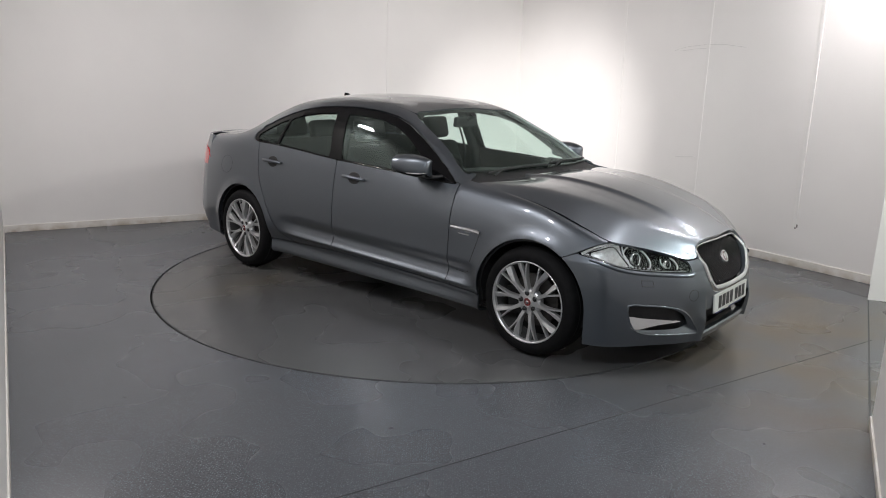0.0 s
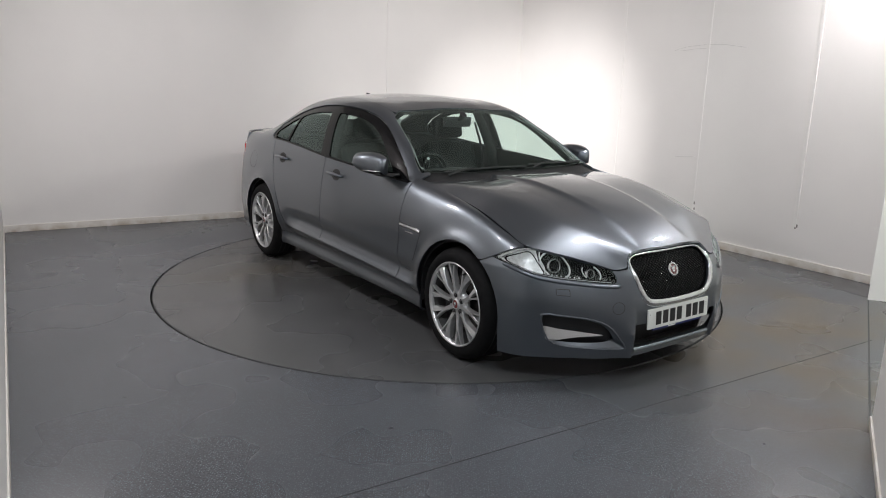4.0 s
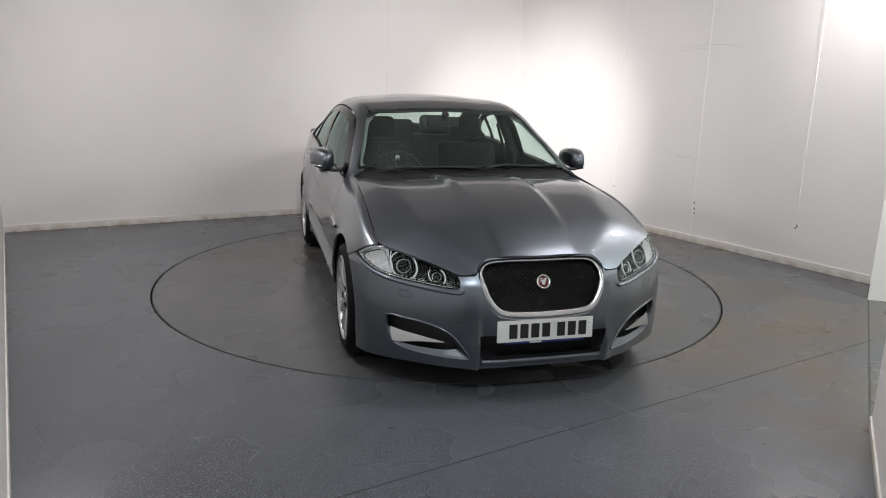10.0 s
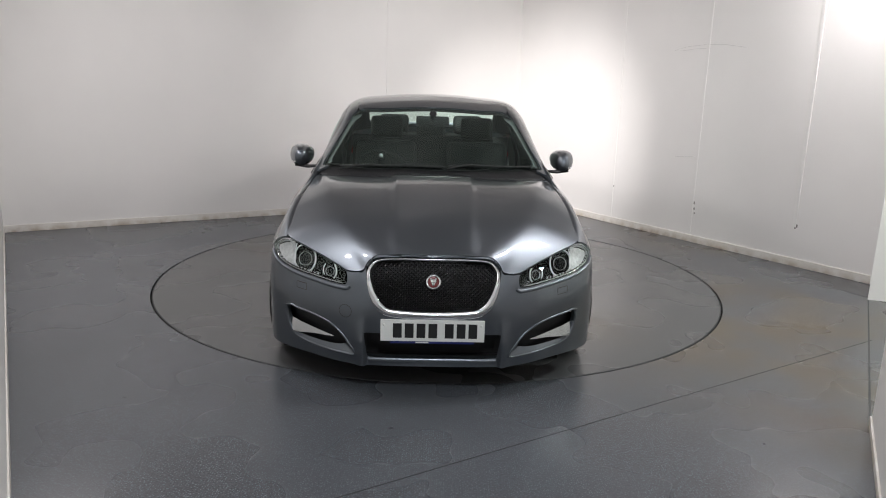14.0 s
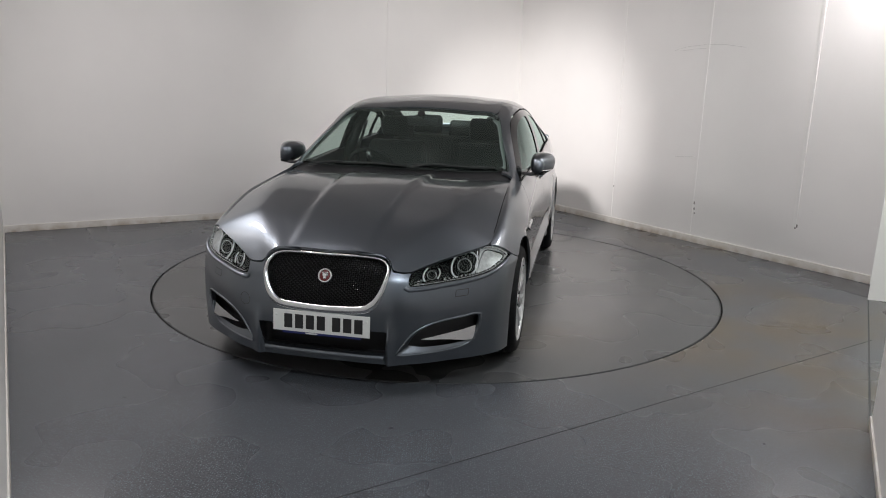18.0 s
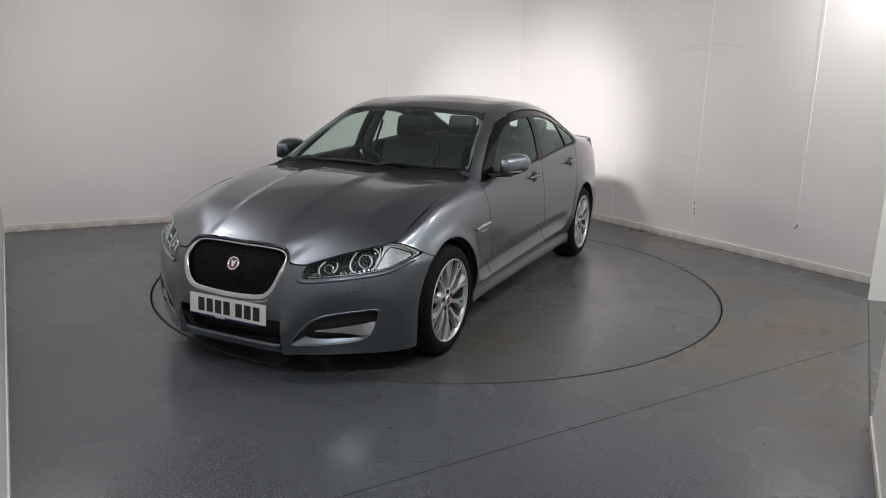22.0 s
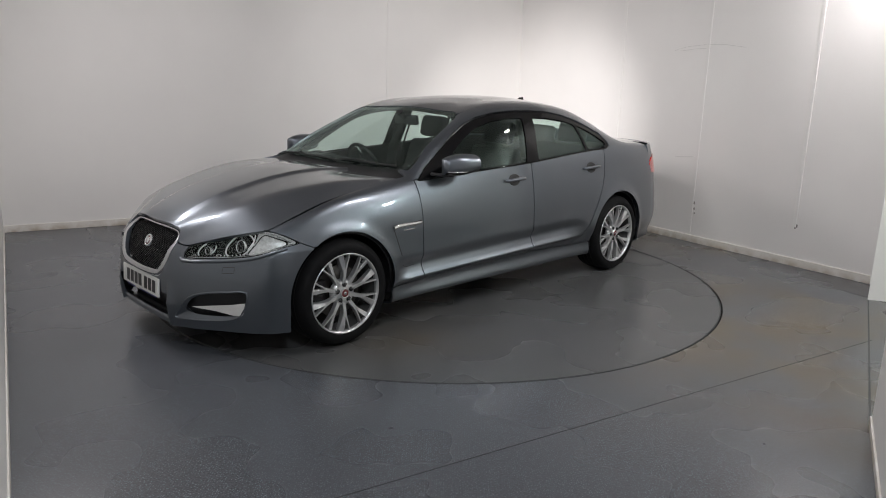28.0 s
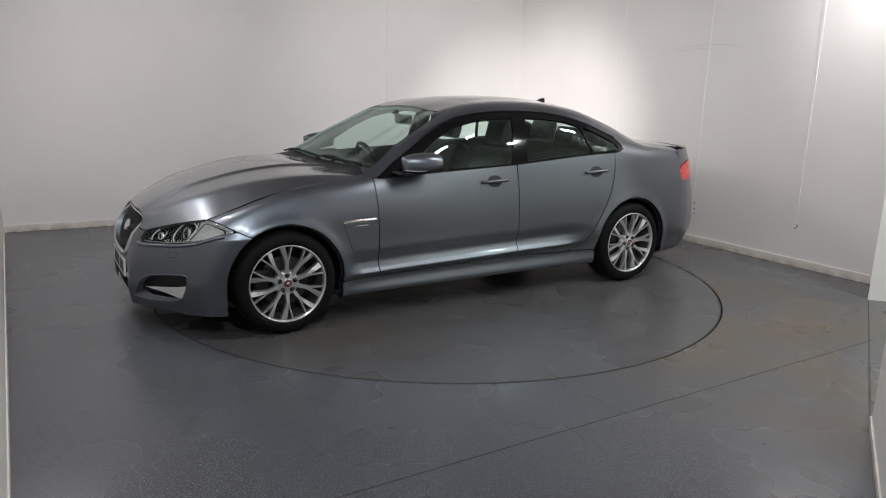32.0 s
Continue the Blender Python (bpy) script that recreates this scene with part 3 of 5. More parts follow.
def sheet(P, F, lip=0.012):
    """Cuts the grid of points P where F < 0, with a folded lip along the cut. Gives vertices and faces."""
    n, m = F.shape
    du, dv = np.gradient(P, axis=0), np.gradient(P, axis=1)
    nor = np.cross(du, dv)
    nor /= np.linalg.norm(nor, axis=-1, keepdims=True) + 1e-12
    keep = F < 0
    out = ((nor * (P - np.array((0.0, 0.0, 0.55)))).sum(-1) * keep).sum() > 0
    if not out:
        nor = -nor
    verts, norms, index, faces = [], [], {}, []

    def vert(key, p, q):
        if key not in index:
            index[key] = len(verts)
            verts.append(p)
            norms.append(q)
        return index[key]
    for i in range(n - 1):
        for j in range(m - 1):
            cell = ((i, j), (i + 1, j), (i + 1, j + 1), (i, j + 1))
            f = [F[c] for c in cell]
            if min(f) >= 0:
                continue
            poly = []
            for k in range(4):
                c, e, fc, fe = cell[k], cell[(k + 1) % 4], f[k], f[(k + 1) % 4]
                if fc < 0:
                    poly.append(vert(c, P[c], nor[c]))
                if (fc < 0) != (fe < 0):
                    lo, hi = (c, e) if c < e else (e, c)
                    t = F[lo] / (F[lo] - F[hi])
                    t = min(max(t, 0.02), 0.98)
                    poly.append(vert((lo, hi), P[lo] + (P[hi] - P[lo]) * t, nor[lo] + (nor[hi] - nor[lo]) * t))
            if len(poly) > 2:
                faces.append(tuple(poly if out else poly[::-1]))
    if lip and verts:
        count = {}
        for f in faces:
            for a, b in zip(f, f[1:] + f[:1]):
                count[(a, b)] = 1
        edge = [(a, b) for a, b in count if (b, a) not in count and (abs(verts[a][1]) > 1e-4 or abs(verts[b][1]) > 1e-4)]
        made = {}
        for a, b in edge:
            for k in (a, b):
                if k not in made:
                    q = np.asarray(norms[k])
                    q = q / (np.linalg.norm(q) + 1e-9)
                    made[k] = (len(verts), len(verts) + 1)
                    verts.append(verts[k])
                    verts.append(verts[k] - q * lip)
                    norms.append(q)
                    norms.append(q)
            faces.append((made[b][0], made[a][0], made[a][1], made[b][1]))
    return verts, faces


def skin(name, P, F, mat, parent, label="", lip=0.012, mirror=False):
    """One panel cut from a surface; mirror adds the other half of a middle panel."""
    verts, faces = sheet(P, F, lip)
    if mirror:
        k = len(verts)
        faces = faces + [tuple(i + k for i in f[::-1]) for f in faces]
        verts = list(verts) + [np.asarray(v) * (1, -1, 1) for v in verts]
    ob = raw(name, verts, faces, mat, parent, label, True)
    if mirror:
        bm = bmesh.new()
        bm.from_mesh(ob.data)
        bmesh.ops.remove_doubles(bm, verts=[v for v in bm.verts if abs(v.co.y) < 2e-4], dist=4e-4)
        bm.to_mesh(ob.data)
        bm.free()
    return ob


def other_side(ob):
    """The mirrored twin of a part, for the car's other side."""
    me = ob.data.copy()
    for v in me.vertices:
        v.co.y = -v.co.y
    me.flip_normals()
    twin = new(ob.name.split(".")[0], me)
    twin.parent = ob.parent
    if "label" in ob:
        twin["label"] = ob["label"]
    return twin


# ---- car: panels ----
car = tagged(new("car"), "grey metallic four-door saloon on a showroom turntable", "car")

GX, GV = np.arange(-2.32, 1.96, 0.018), np.r_[np.arange(0, 2.4, 0.15), np.arange(2.4, 3.8, 0.07), np.arange(3.85, 6, 0.125), np.arange(6, 7, 0.07), np.arange(7, 9.001, 0.1)]
SIDE = side(GX[:, None], GV[None, :])
SX, SY, SZ = SIDE[..., 0], SIDE[..., 1], SIDE[..., 2]
SV = np.broadcast_to(GV[None, :], SX.shape)
GAPW = 0.0032


def arch_cut(X, Z, r=ARCH):
    f = np.full(X.shape, -1.0)
    for ax in AXLES:
        f = np.maximum(f, r - np.hypot(X - ax, np.maximum(Z - HUB, 0)))
    return f


SILL_TOP = below((-1.2, -0.77, -0.31, 0.44, 0.84, 1.2), (0.300, 0.306, 0.318, 0.306, 0.297, 0.295))
FRONT_DOOR = np.array([(0.828, 0.290), (0.829, 0.60), (0.833, 0.90), (0.84, 1.02), (0.5, 1.6), (-0.42, 1.6), (-0.372, 1.30), (-0.308, 1.0), (-0.314, 0.79), (-0.310, 0.55), (-0.303, 0.30)])
REAR_DOOR = np.array([(-0.308, 1.0), (-0.372, 1.30), (-0.42, 1.6), (-1.5, 1.6), (-1.32, 1.15), (-1.266, 1.04), (-1.262, 0.98), (-1.238, 0.86), (-1.20, 0.75), (-1.12, 0.60), (-1.03, 0.455), (-0.95, 0.372), (-0.87, 0.325), (-0.79, 0.304), (-0.303, 0.30), (-0.310, 0.55), (-0.314, 0.79)])
# daylight opening: the whole black-framed side window
DLO = np.array([(0.80, 0.950), (0.70, 1.022), (0.56, 1.110), (0.40, 1.205), (0.25, 1.285), (0.12, 1.332), (-0.05, 1.362), (-0.25, 1.377), (-0.45, 1.378), (-0.65, 1.368), (-0.85, 1.340), (-1.02, 1.298), (-1.18, 1.243), (-1.30, 1.185), (-1.365, 1.130), (-1.372, 1.092), (-1.33, 1.076), (-1.10, 1.064), (-0.75, 1.042), (-0.35, 1.012), (0.25, 0.982), (0.55, 0.965)])
f_dlo = inside(DLO, SX, SZ)
f_dlo = np.where(SV > 7.6, 1.0, f_dlo)
f_fd, f_rd = inside(FRONT_DOOR, SX, SZ), inside(REAR_DOOR, SX, SZ)
f_sill = SILL_TOP(SX, SZ)
f_arch = arch_cut(SX, SZ)
f_body = np.maximum(f_arch, 0.006 - f_dlo)
shut_front = inside(np.array([(1.3, 0.2), (1.66, 0.635), (1.735, 0.667), (1.761, 0.682), (1.82, 0.716), (1.87, 0.738), (1.902, 0.746), (1.91, 2.0), (0.8, 2.0), (0.8, 0.2)]), SX, SZ)


def half(name, f, mat=M_PAINT, label="", lip=0.014, off=0.0):
    P = SIDE
    if off:
        P = SIDE - normals(SIDE) * off
    a = skin(name, P, f, mat, car, label, lip)
    other_side(a)
    return a


def normals(P):
    n = np.cross(np.gradient(P, axis=0), np.gradient(P, axis=1))
    n /= np.linalg.norm(n, axis=-1, keepdims=True) + 1e-12
    return n * np.where((n * P).sum(-1).mean() < 0, -1, 1) * 1.0


def all_of(*fs):
    out = fs[0]
    for f in fs[1:]:
        out = np.maximum(out, f)
    return out


DLO_LOW = spline((-1.45, -1.33, -1.10, -0.75, -0.35, 0.25, 0.55, 0.80, 0.9), (1.10, 1.076, 1.064, 1.042, 1.012, 0.982, 0.965, 0.950, 0.945))
f_belt = SZ - (DLO_LOW(SX) + 0.004)
half("front_door", all_of(f_fd + GAPW, f_body, -f_sill + GAPW, f_belt, SV - 6.6))
half("rear_door", all_of(f_rd + GAPW, f_body, -f_sill + GAPW, f_belt, SV - 6.6))
half("sill", all_of(f_sill + GAPW, f_arch, np.maximum(SX - 1.09, -1.10 - SX)))
# front wing: ahead of the door, up to the bonnet shut line and the bumper
EDGE_Y = spline((0.80, 1.03, 1.30, 1.56, 1.74, 1.875, 1.95), (0.763, 0.774, 0.785, 0.7925, 0.7935, 0.789, 0.76))
wing_low = np.where(SX < 1.09, -(f_sill - GAPW), -1.0)
half("front_wing", all_of(-(f_fd - GAPW), 0.70 - SX, SX - 1.900, wing_low, np.where(SV > 5.5, EDGE_Y(SX) - SY, -1.0), SV - 6.9, np.where(SV > 6.2, 0.845 - SX, -1.0), f_body, shut_front + GAPW))
# one pressing: A-pillar, roof rail, C-pillar and rear quarter
rear_end = -2.06 - SX
glass_f = inside(np.array([(0.83, 7.06), (0.60, 7.11), (0.38, 7.12), (0.245, 7.15), (0.175, 7.4), (0.150, 9.2), (0.935, 9.2), (0.915, 8.2), (0.88, 7.5)]), SX, SV)
glass_r = inside(np.array([(-1.17, 7.18), (-1.115, 7.4), (-1.09, 9.2), (-1.84, 9.2), (-1.81, 7.8), (-1.71, 7.26), (-1.5, 7.15)]), SX, SV)
boot_f = inside(np.array([(-1.78, 7.16), (-1.86, 7.8), (-1.89, 9.2), (-3, 9.2), (-3, 7.05)]), SX, SV)
door_zone = np.where((SX > -0.775) & (SX < 0.838), DLO_LOW(SX) + 0.008 - SZ, -1.0)
f_qd = np.where(SV < 6.5, -(f_rd - GAPW), -1.0)
half("body_side", all_of(f_qd, door_zone, np.where((SX > -0.775) & (SV < 6.05), 1.0, -1.0), np.where(SX > -1.10, GAPW - f_sill, -1.0), f_body, rear_end, SV - 7.22, 0.004 - glass_f, 0.004 - glass_r, SX - 0.872, 0.004 - boot_f))
roof_f = all_of(7.225 - SV, 0.004 - glass_f, 0.004 - glass_r, SX - 0.3, -2.0 - SX, 0.004 - boot_f)
skin("roof", SIDE, roof_f, M_PAINT, car, "", 0.014, mirror=True)
skin("boot_lid", SIDE, all_of(boot_f + 0.004, -2.30 - SX), M_PAINT, car, "", 0.014, mirror=True)
DOWN = normals(SIDE)
skin("windscreen", SIDE - DOWN * 0.004, glass_f, M_SCREEN, car, "clear green-tinted windscreen", 0.0, mirror=True)
band_in = inside(np.array([(0.81, 7.11), (0.60, 7.15), (0.39, 7.16), (0.275, 7.20), (0.222, 7.5), (0.20, 9.2), (0.90, 9.2), (0.885, 8.2), (0.855, 7.5)]), SX, SV)
skin("windscreen_band", SIDE - DOWN * 0.009, all_of(glass_f, -band_in), M_GLOSSBLACK, car, "black band round the windscreen", 0.0, mirror=True)
skin("rear_window", SIDE - DOWN * 0.004, glass_r, M_SCREEN, car, "green-tinted rear window", 0.0, mirror=True)
cowl_f = all_of(glass_f * -1.0 - 0.01, 7.02 - SV, 0.78 - SX, SX - 1.05)
skin("cowl", SIDE - DOWN * 0.022, cowl_f, M_BLACK, car, "black plastic cowl under the windscreen", 0.0, mirror=True)

# side glass behind the black frames
GF = np.array([(0.60, 0.990), (0.44, 1.106), (0.29, 1.206), (0.14, 1.278), (-0.01, 1.313), (-0.2, 1.331), (-0.335, 1.333), (-0.278, 1.022), (0.25, 0.996)])
GR = np.array([(-0.455, 1.334), (-0.65, 1.326), (-0.85, 1.301), (-0.985, 1.268), (-1.035, 1.073), (-0.75, 1.054), (-0.405, 1.028)])
GQ = np.array([(-1.008, 1.264), (-1.13, 1.224), (-1.24, 1.176), (-1.325, 1.132), (-1.332, 1.10), (-1.30, 1.088), (-1.06, 1.077)])
f_gf, f_gr, f_gq = (inside(g, SX, SZ) for g in (GF, GR, GQ))
f_gf, f_gr, f_gq = (np.where(SV > 7.6, 1.0, f) for f in (f_gf, f_gr, f_gq))
half("window_frame", all_of(f_dlo, -f_gf, -f_gr, -f_gq), M_GLOSSBLACK, "gloss black window surround", 0.02, 0.006)
half("front_window", f_gf - 0.004, M_GLASS, "clear front door glass", 0.0, 0.012)
half("rear_window_side", f_gr - 0.004, M_GLASS, "clear rear door glass", 0.0, 0.012)
half("quarter_window", f_gq - 0.004, M_GLASS, "small quarter glass", 0.0, 0.012)

# bonnet
BA, BB = np.linspace(0, 1, 90), np.linspace(0, 1, 64)
BON = bonnet(BA[:, None], BB)
f_bon = np.broadcast_to(np.maximum(np.maximum(BB[None, :] - 0.998, -(BA[:, None] - 0.0)), BA[:, None] - 0.995), BON.shape[:2]) + 0.0
skin("bonnet", BON, f_bon, M_PAINT, car, "", 0.02, mirror=True)

# front bumper with lamps, grille and ducts cut out of it
FS, FZ = np.linspace(0, 1, 170), np.linspace(0.165, 0.76, 84)
FR = front(FS[:, None], FZ[None, :])
FXX, FYY, FZZ = FR[..., 0], FR[..., 1], FR[..., 2]
LAMP = smooth_loop([(0.443, 0.632), (0.50, 0.657), (0.56, 0.680), (0.624, 0.700), (0.69, 0.719), (0.76, 0.740), (0.79, 0.744), (0.83, 0.734), (0.860, 0.712), (0.888, 0.676), (0.85, 0.645), (0.798, 0.617), (0.735, 0.602), (0.676, 0.593), (0.56, 0.582), (0.46, 0.576), (0.437, 0.588)], 5)
GRILLE = smooth_loop([(0.0, 0.715), (0.20, 0.714), (0.295, 0.702), (0.336, 0.660), (0.332, 0.600), (0.308, 0.530), (0.27, 0.474), (0.20, 0.448), (0.0, 0.438), (-0.20, 0.448), (-0.31, 0.55), (-0.336, 0.66), (-0.2, 0.714)], 5)
DUCT = smooth_loop([(0.774, 0.406), (0.70, 0.404), (0.60, 0.393), (0.525, 0.373), (0.468, 0.335), (0.424, 0.28), (0.388, 0.222), (0.45, 0.218), (0.55, 0.222), (0.65, 0.230), (0.72, 0.250), (0.762, 0.31)], 4)
INTAKE = np.array([(0.0, 0.345), (0.345, 0.345), (0.328, 0.215), (0.0, 0.205), (-0.4, 0.2), (-0.4, 0.345)])
f_lamp, f_gri, f_duct, f_int = (inside(g, FYY, FZZ) for g in (LAMP, GRILLE, DUCT, INTAKE))
bonnet_top = spline((0.0, 0.205, 0.30, 0.336, 0.348, 0.378, 0.437, 0.45), (0.724, 0.7235, 0.711, 0.676, 0.650, 0.641, 0.640, 0.644))
lamp_top = spline((0.44, 0.50, 0.56, 0.624, 0.69, 0.76, 0.79, 0.83, 0.86, 0.888, 0.95), (0.641, 0.664, 0.686, 0.706, 0.725, 0.746, 0.750, 0.741, 0.720, 0.690, 0.62))
top_line = np.where(FYY < 0.445, bonnet_top(FYY), lamp_top(FYY))
WING_END = spline((0.60, 0.635, 0.667, 0.682, 0.716, 0.738, 0.746), (1.58, 1.66, 1.735, 1.761, 1.82, 1.87, 1.902))
f_end = np.where(FZZ > 0.6, WING_END(np.minimum(FZZ, 0.748)) - FXX, -1.0)
f_bump = all_of(FZZ - top_line + 0.003, 0.002 - f_lamp, 0.002 - f_gri, -f_duct, -f_int, ARCH - np.hypot(FXX - AXLES[0], np.maximum(FZZ - HUB, 0)), f_end + 0.002)
skin("front_bumper", FR, f_bump, M_PAINT, car, "", 0.03, mirror=True)

# rear bumper and rear corner
RS, RZ = np.linspace(0, 1, 110), np.linspace(0.2, 1.07, 74)
RE = rear(RS[:, None], RZ[None, :])
TAIL = smooth_loop([(-2.035, 0.818), (-2.02, 0.872), (-2.07, 0.920), (-2.16, 0.958), (-2.35, 0.975), (-2.54, 0.975), (-2.60, 0.9), (-2.54, 0.82), (-2.25, 0.812)], 5)
f_tail = np.where(RE[..., 1] < 0.35, 1.0, inside(TAIL, RE[..., 0], RE[..., 2]))
f_rear = all_of(ARCH - np.hypot(RE[..., 0] - AXLES[1], np.maximum(RE[..., 2] - HUB, 0)), 0.002 - f_tail, RE[..., 0] - np.where(RE[..., 2] < 0.62, -1.68, -2.055))
skin("rear_bumper", RE, f_rear, M_PAINT, car, "", 0.02, mirror=True)
NR = normals(RE) * np.array((1, 1, 0))
tl = skin("tail_lamp", RE + NR * 0.008, f_tail + 0.001, M_RED, car, "red tail lamp lens", 0.02)
other_side(tl)

# ---- car: what sits in and on the panels ----


def pair(ob):
    """A part and its mirrored twin, with its sub-parts."""
    twin = other_side(ob)
    for c in list(ob.children):
        t = other_side(c)
        t.parent = twin
    return ob


def ring_rail(bm, path, width, deep, closed=True):
    """A band of rectangular section along a path of (place, outward normal)."""
    n = len(path)
    rows = []
    for i, (p, q) in enumerate(path):
        wide = width(p) if callable(width) else width
        t = (path[(i + 1) % n if closed else min(i + 1, n - 1)][0] - path[i - 1 if closed else max(i - 1, 0)][0]).normalized()
        a = t.cross(q).normalized()
        c = [p + a * wide, p + a * wide * 0.55 + q * deep, p - a * wide * 0.55 + q * deep, p - a * wide]
        rows.append([bm.verts.new(v) for v in c])
    for i in range(n if closed else n - 1):
        r, s = rows[i], rows[(i + 1) % n]
        for k in range(3):
            bm.faces.new((r[k], r[k + 1], s[k + 1], s[k]))
    return rows


S_TAB = np.linspace(0, 1, 400)


def front_at(y, z, off=0.0):
    """The place on the nose at that sideways place and height, off metres out of it, and its normal."""
    sy = 1 if y >= 0 else -1
    ys = front(S_TAB, np.full(400, z))[:, 1]
    s = float(np.interp(abs(y), ys, S_TAB))
    p = front(np.array([s, s + 0.004, s]), np.array([z, z, z + 0.004]))
    n = np.cross(p[1] - p[0], p[2] - p[0])
    n = n / np.linalg.norm(n)
    if n[0] < 0:
        n = -n
    q = p[0] + n * off
    return Vector((q[0], sy * q[1], q[2])), Vector((n[0], sy * n[1], n[2]))


V_TAB = np.linspace(0, 6.6, 300)


def side_at(x, z, off=0.0):
    p = side(np.full(300, x), V_TAB)
    k = np.argmax(p[:, 2] > z)
    v = float(np.interp(z, p[max(k - 1, 0):k + 1, 2], V_TAB[max(k - 1, 0):k + 1]))
    q = side(np.array([x, x + 0.01, x]), np.array([v, v, v + 0.02]))
    n = np.cross(q[1] - q[0], q[2] - q[0])
    n = n / np.linalg.norm(n)
    if n[1] < 0:
        n = -n
    return Vector(q[0] + n * off), Vector(n)


# black inner shells added to close the gaps and paint them dark inside
skin("body_shell", SIDE - DOWN * 0.035, all_of(arch_cut(SX, SZ, 0.355), SV - 6.02, SX - 1.80, -1.98 - SX), M_BLACK, car, "", 0.0, mirror=True)
skin("nose_shell", front(FS[:, None], FZ[None, :]) - np.array((0.10, 0, 0)), all_of(FZZ - top_line + 0.012, 0.39 - np.hypot(FXX - 0.10 - AXLES[0], FZZ - HUB)), M_BLACK, car, "black space behind the nose openings", 0.0, mirror=True)
bm = bmesh.new()
prism(bm, [(-2.3, -0.55), (-1.9, -0.72), (1.75, -0.76), (2.1, -0.5), (2.22, -0.3), (2.22, 0.3), (2.1, 0.5), (1.75, 0.76), (-1.9, 0.72), (-2.3, 0.55)], 0.172, 0.205)
part("underbody", bm, M_BLACK, car)
for ax in AXLES:
    bm = bmesh.new()
    n = 28
    rows = []
    for k in range(n + 1):
        a = math.radians(-12 + 204 * k / n)
        c, s = ax + 0.372 * math.cos(a), HUB + 0.372 * math.sin(a)
        rows.append([bm.verts.new((c, y, s)) for y in (0.905, 0.60)])
    for r, s in zip(rows, rows[1:]):
        bm.faces.new((r[0], r[1], s[1], s[0]))
    bm.faces.new([r[1] for r in rows])
    pair(part("wheel_arch_liner", bm, M_BLACK, car))

# wheels
TYRE_OUT = 0.930


def build_wheel():
    bm = bmesh.new()
    lathe(bm, [(0.250, 0.0), (0.2535, 0.006), (0.2535, 0.012), (0.247, 0.015), (0.240, -0.002), (0.238, -0.016)], 72)
    wheel = part("wheel", bm, M_ALLOY, None, "silver multi-spoke alloy wheel", True)
    bm = bmesh.new()
    lathe(bm, [(0.238, -0.016), (0.232, -0.06), (0.228, -0.20), (0.20, -0.205)], 72)
    part("rim_barrel", bm, M_BARREL, wheel, "dusty dark inner barrel", True)
    bm = bmesh.new()
    prof = [(0.246, 0.006), (0.258, 0.012), (0.275, 0.016), (0.296, 0.014), (0.312, 0.006), (0.325, -0.012), (0.332, -0.03), (0.3345, -0.06), (0.335, -0.115), (0.3345, -0.17), (0.326, -0.215), (0.30, -0.23), (0.24, -0.225)]
    lathe(bm, prof, 96)
    part("tyre", bm, M_TYRE, wheel, "black low-profile tyre", True)
    for k in range(4):
        bm = bmesh.new()
        h = -0.05 - 0.04 * k
        lathe(bm, [(0.3356, h + 0.0045), (0.3362, h), (0.3356, h - 0.0045)], 72)
        part("tread_groove", bm, M_DARK, wheel)
    # spokes: ten arms, each forked, with one broad and one slim tine
    for k in range(10):
        bm = bmesh.new()
        a0 = math.radians(18 + 36 * k)
        broad = 1 if k % 2 else -1

        def blade(stations):
            rows = []
            for r, ang, w, h, d, tilt in stations:
                c, s = math.cos(a0 + ang), math.sin(a0 + ang)
                out, tan = Vector((c, 0, s)), Vector((-s, 0, c))
                p = out * r
                rows.append([bm.verts.new(p + tan * t + Vector((0, y + tilt * t, 0))) for t, y in ((-w, h - d), (-w * 0.94, h - 0.003), (-w * 0.80, h), (w * 0.80, h), (w * 0.94, h - 0.003), (w, h - d))])
            for r, s in zip(rows, rows[1:]):
                for j in range(5):
                    bm.faces.new((r[j], r[j + 1], s[j + 1], s[j]))
        # broad tines slope away from their slim partner
        lean = -0.42 * broad
        blade([(0.040, 0, 0.016, -0.014, 0.03, 0), (0.075, 0, 0.0135, -0.010, 0.032, 0), (0.115, 0, 0.0118, -0.003, 0.034, 0), (0.15, 0, 0.0125, 0.001, 0.036, 0)])
        blade([(0.120, 0.02 * broad, 0.008, -0.004, 0.034, lean * 0.3), (0.160, 0.056 * broad, 0.0115, -0.002, 0.034, lean * 0.7), (0.205, 0.104 * broad, 0.0160, 0.000, 0.03, lean), (0.2435, 0.134 * broad, 0.0185, -0.002, 0.024, lean)])
        blade([(0.125, -0.02 * broad, 0.007, -0.003, 0.034, 0), (0.165, -0.060 * broad, 0.0062, 0.001, 0.032, 0), (0.205, -0.098 * broad, 0.0052, 0.004, 0.028, 0), (0.2435, -0.125 * broad, 0.0058, 0.003, 0.022, 0)])
        part("spoke", bm, M_ALLOY, wheel, "", False)
    bm = bmesh.new()
    lathe(bm, [(0.0, -0.012), (0.062, -0.012), (0.078, -0.02), (0.085, -0.05)], 40)
    part("hub", bm, M_ALLOY, wheel, "", True)
    bm = bmesh.new()
    lathe(bm, [(0.0, 0.001), (0.020, 0.0), (0.025, -0.003), (0.027, -0.012)], 32)
    cap = part("centre_cap", bm, M_BADGE, wheel, "red centre cap", True)
    bm = bmesh.new()
    lathe(bm, [(0.0, 0.0035), (0.008, 0.003), (0.011, 0.0008)], 14)
    part("cap_emblem", bm, M_SATIN, cap, "plain silver emblem", True)
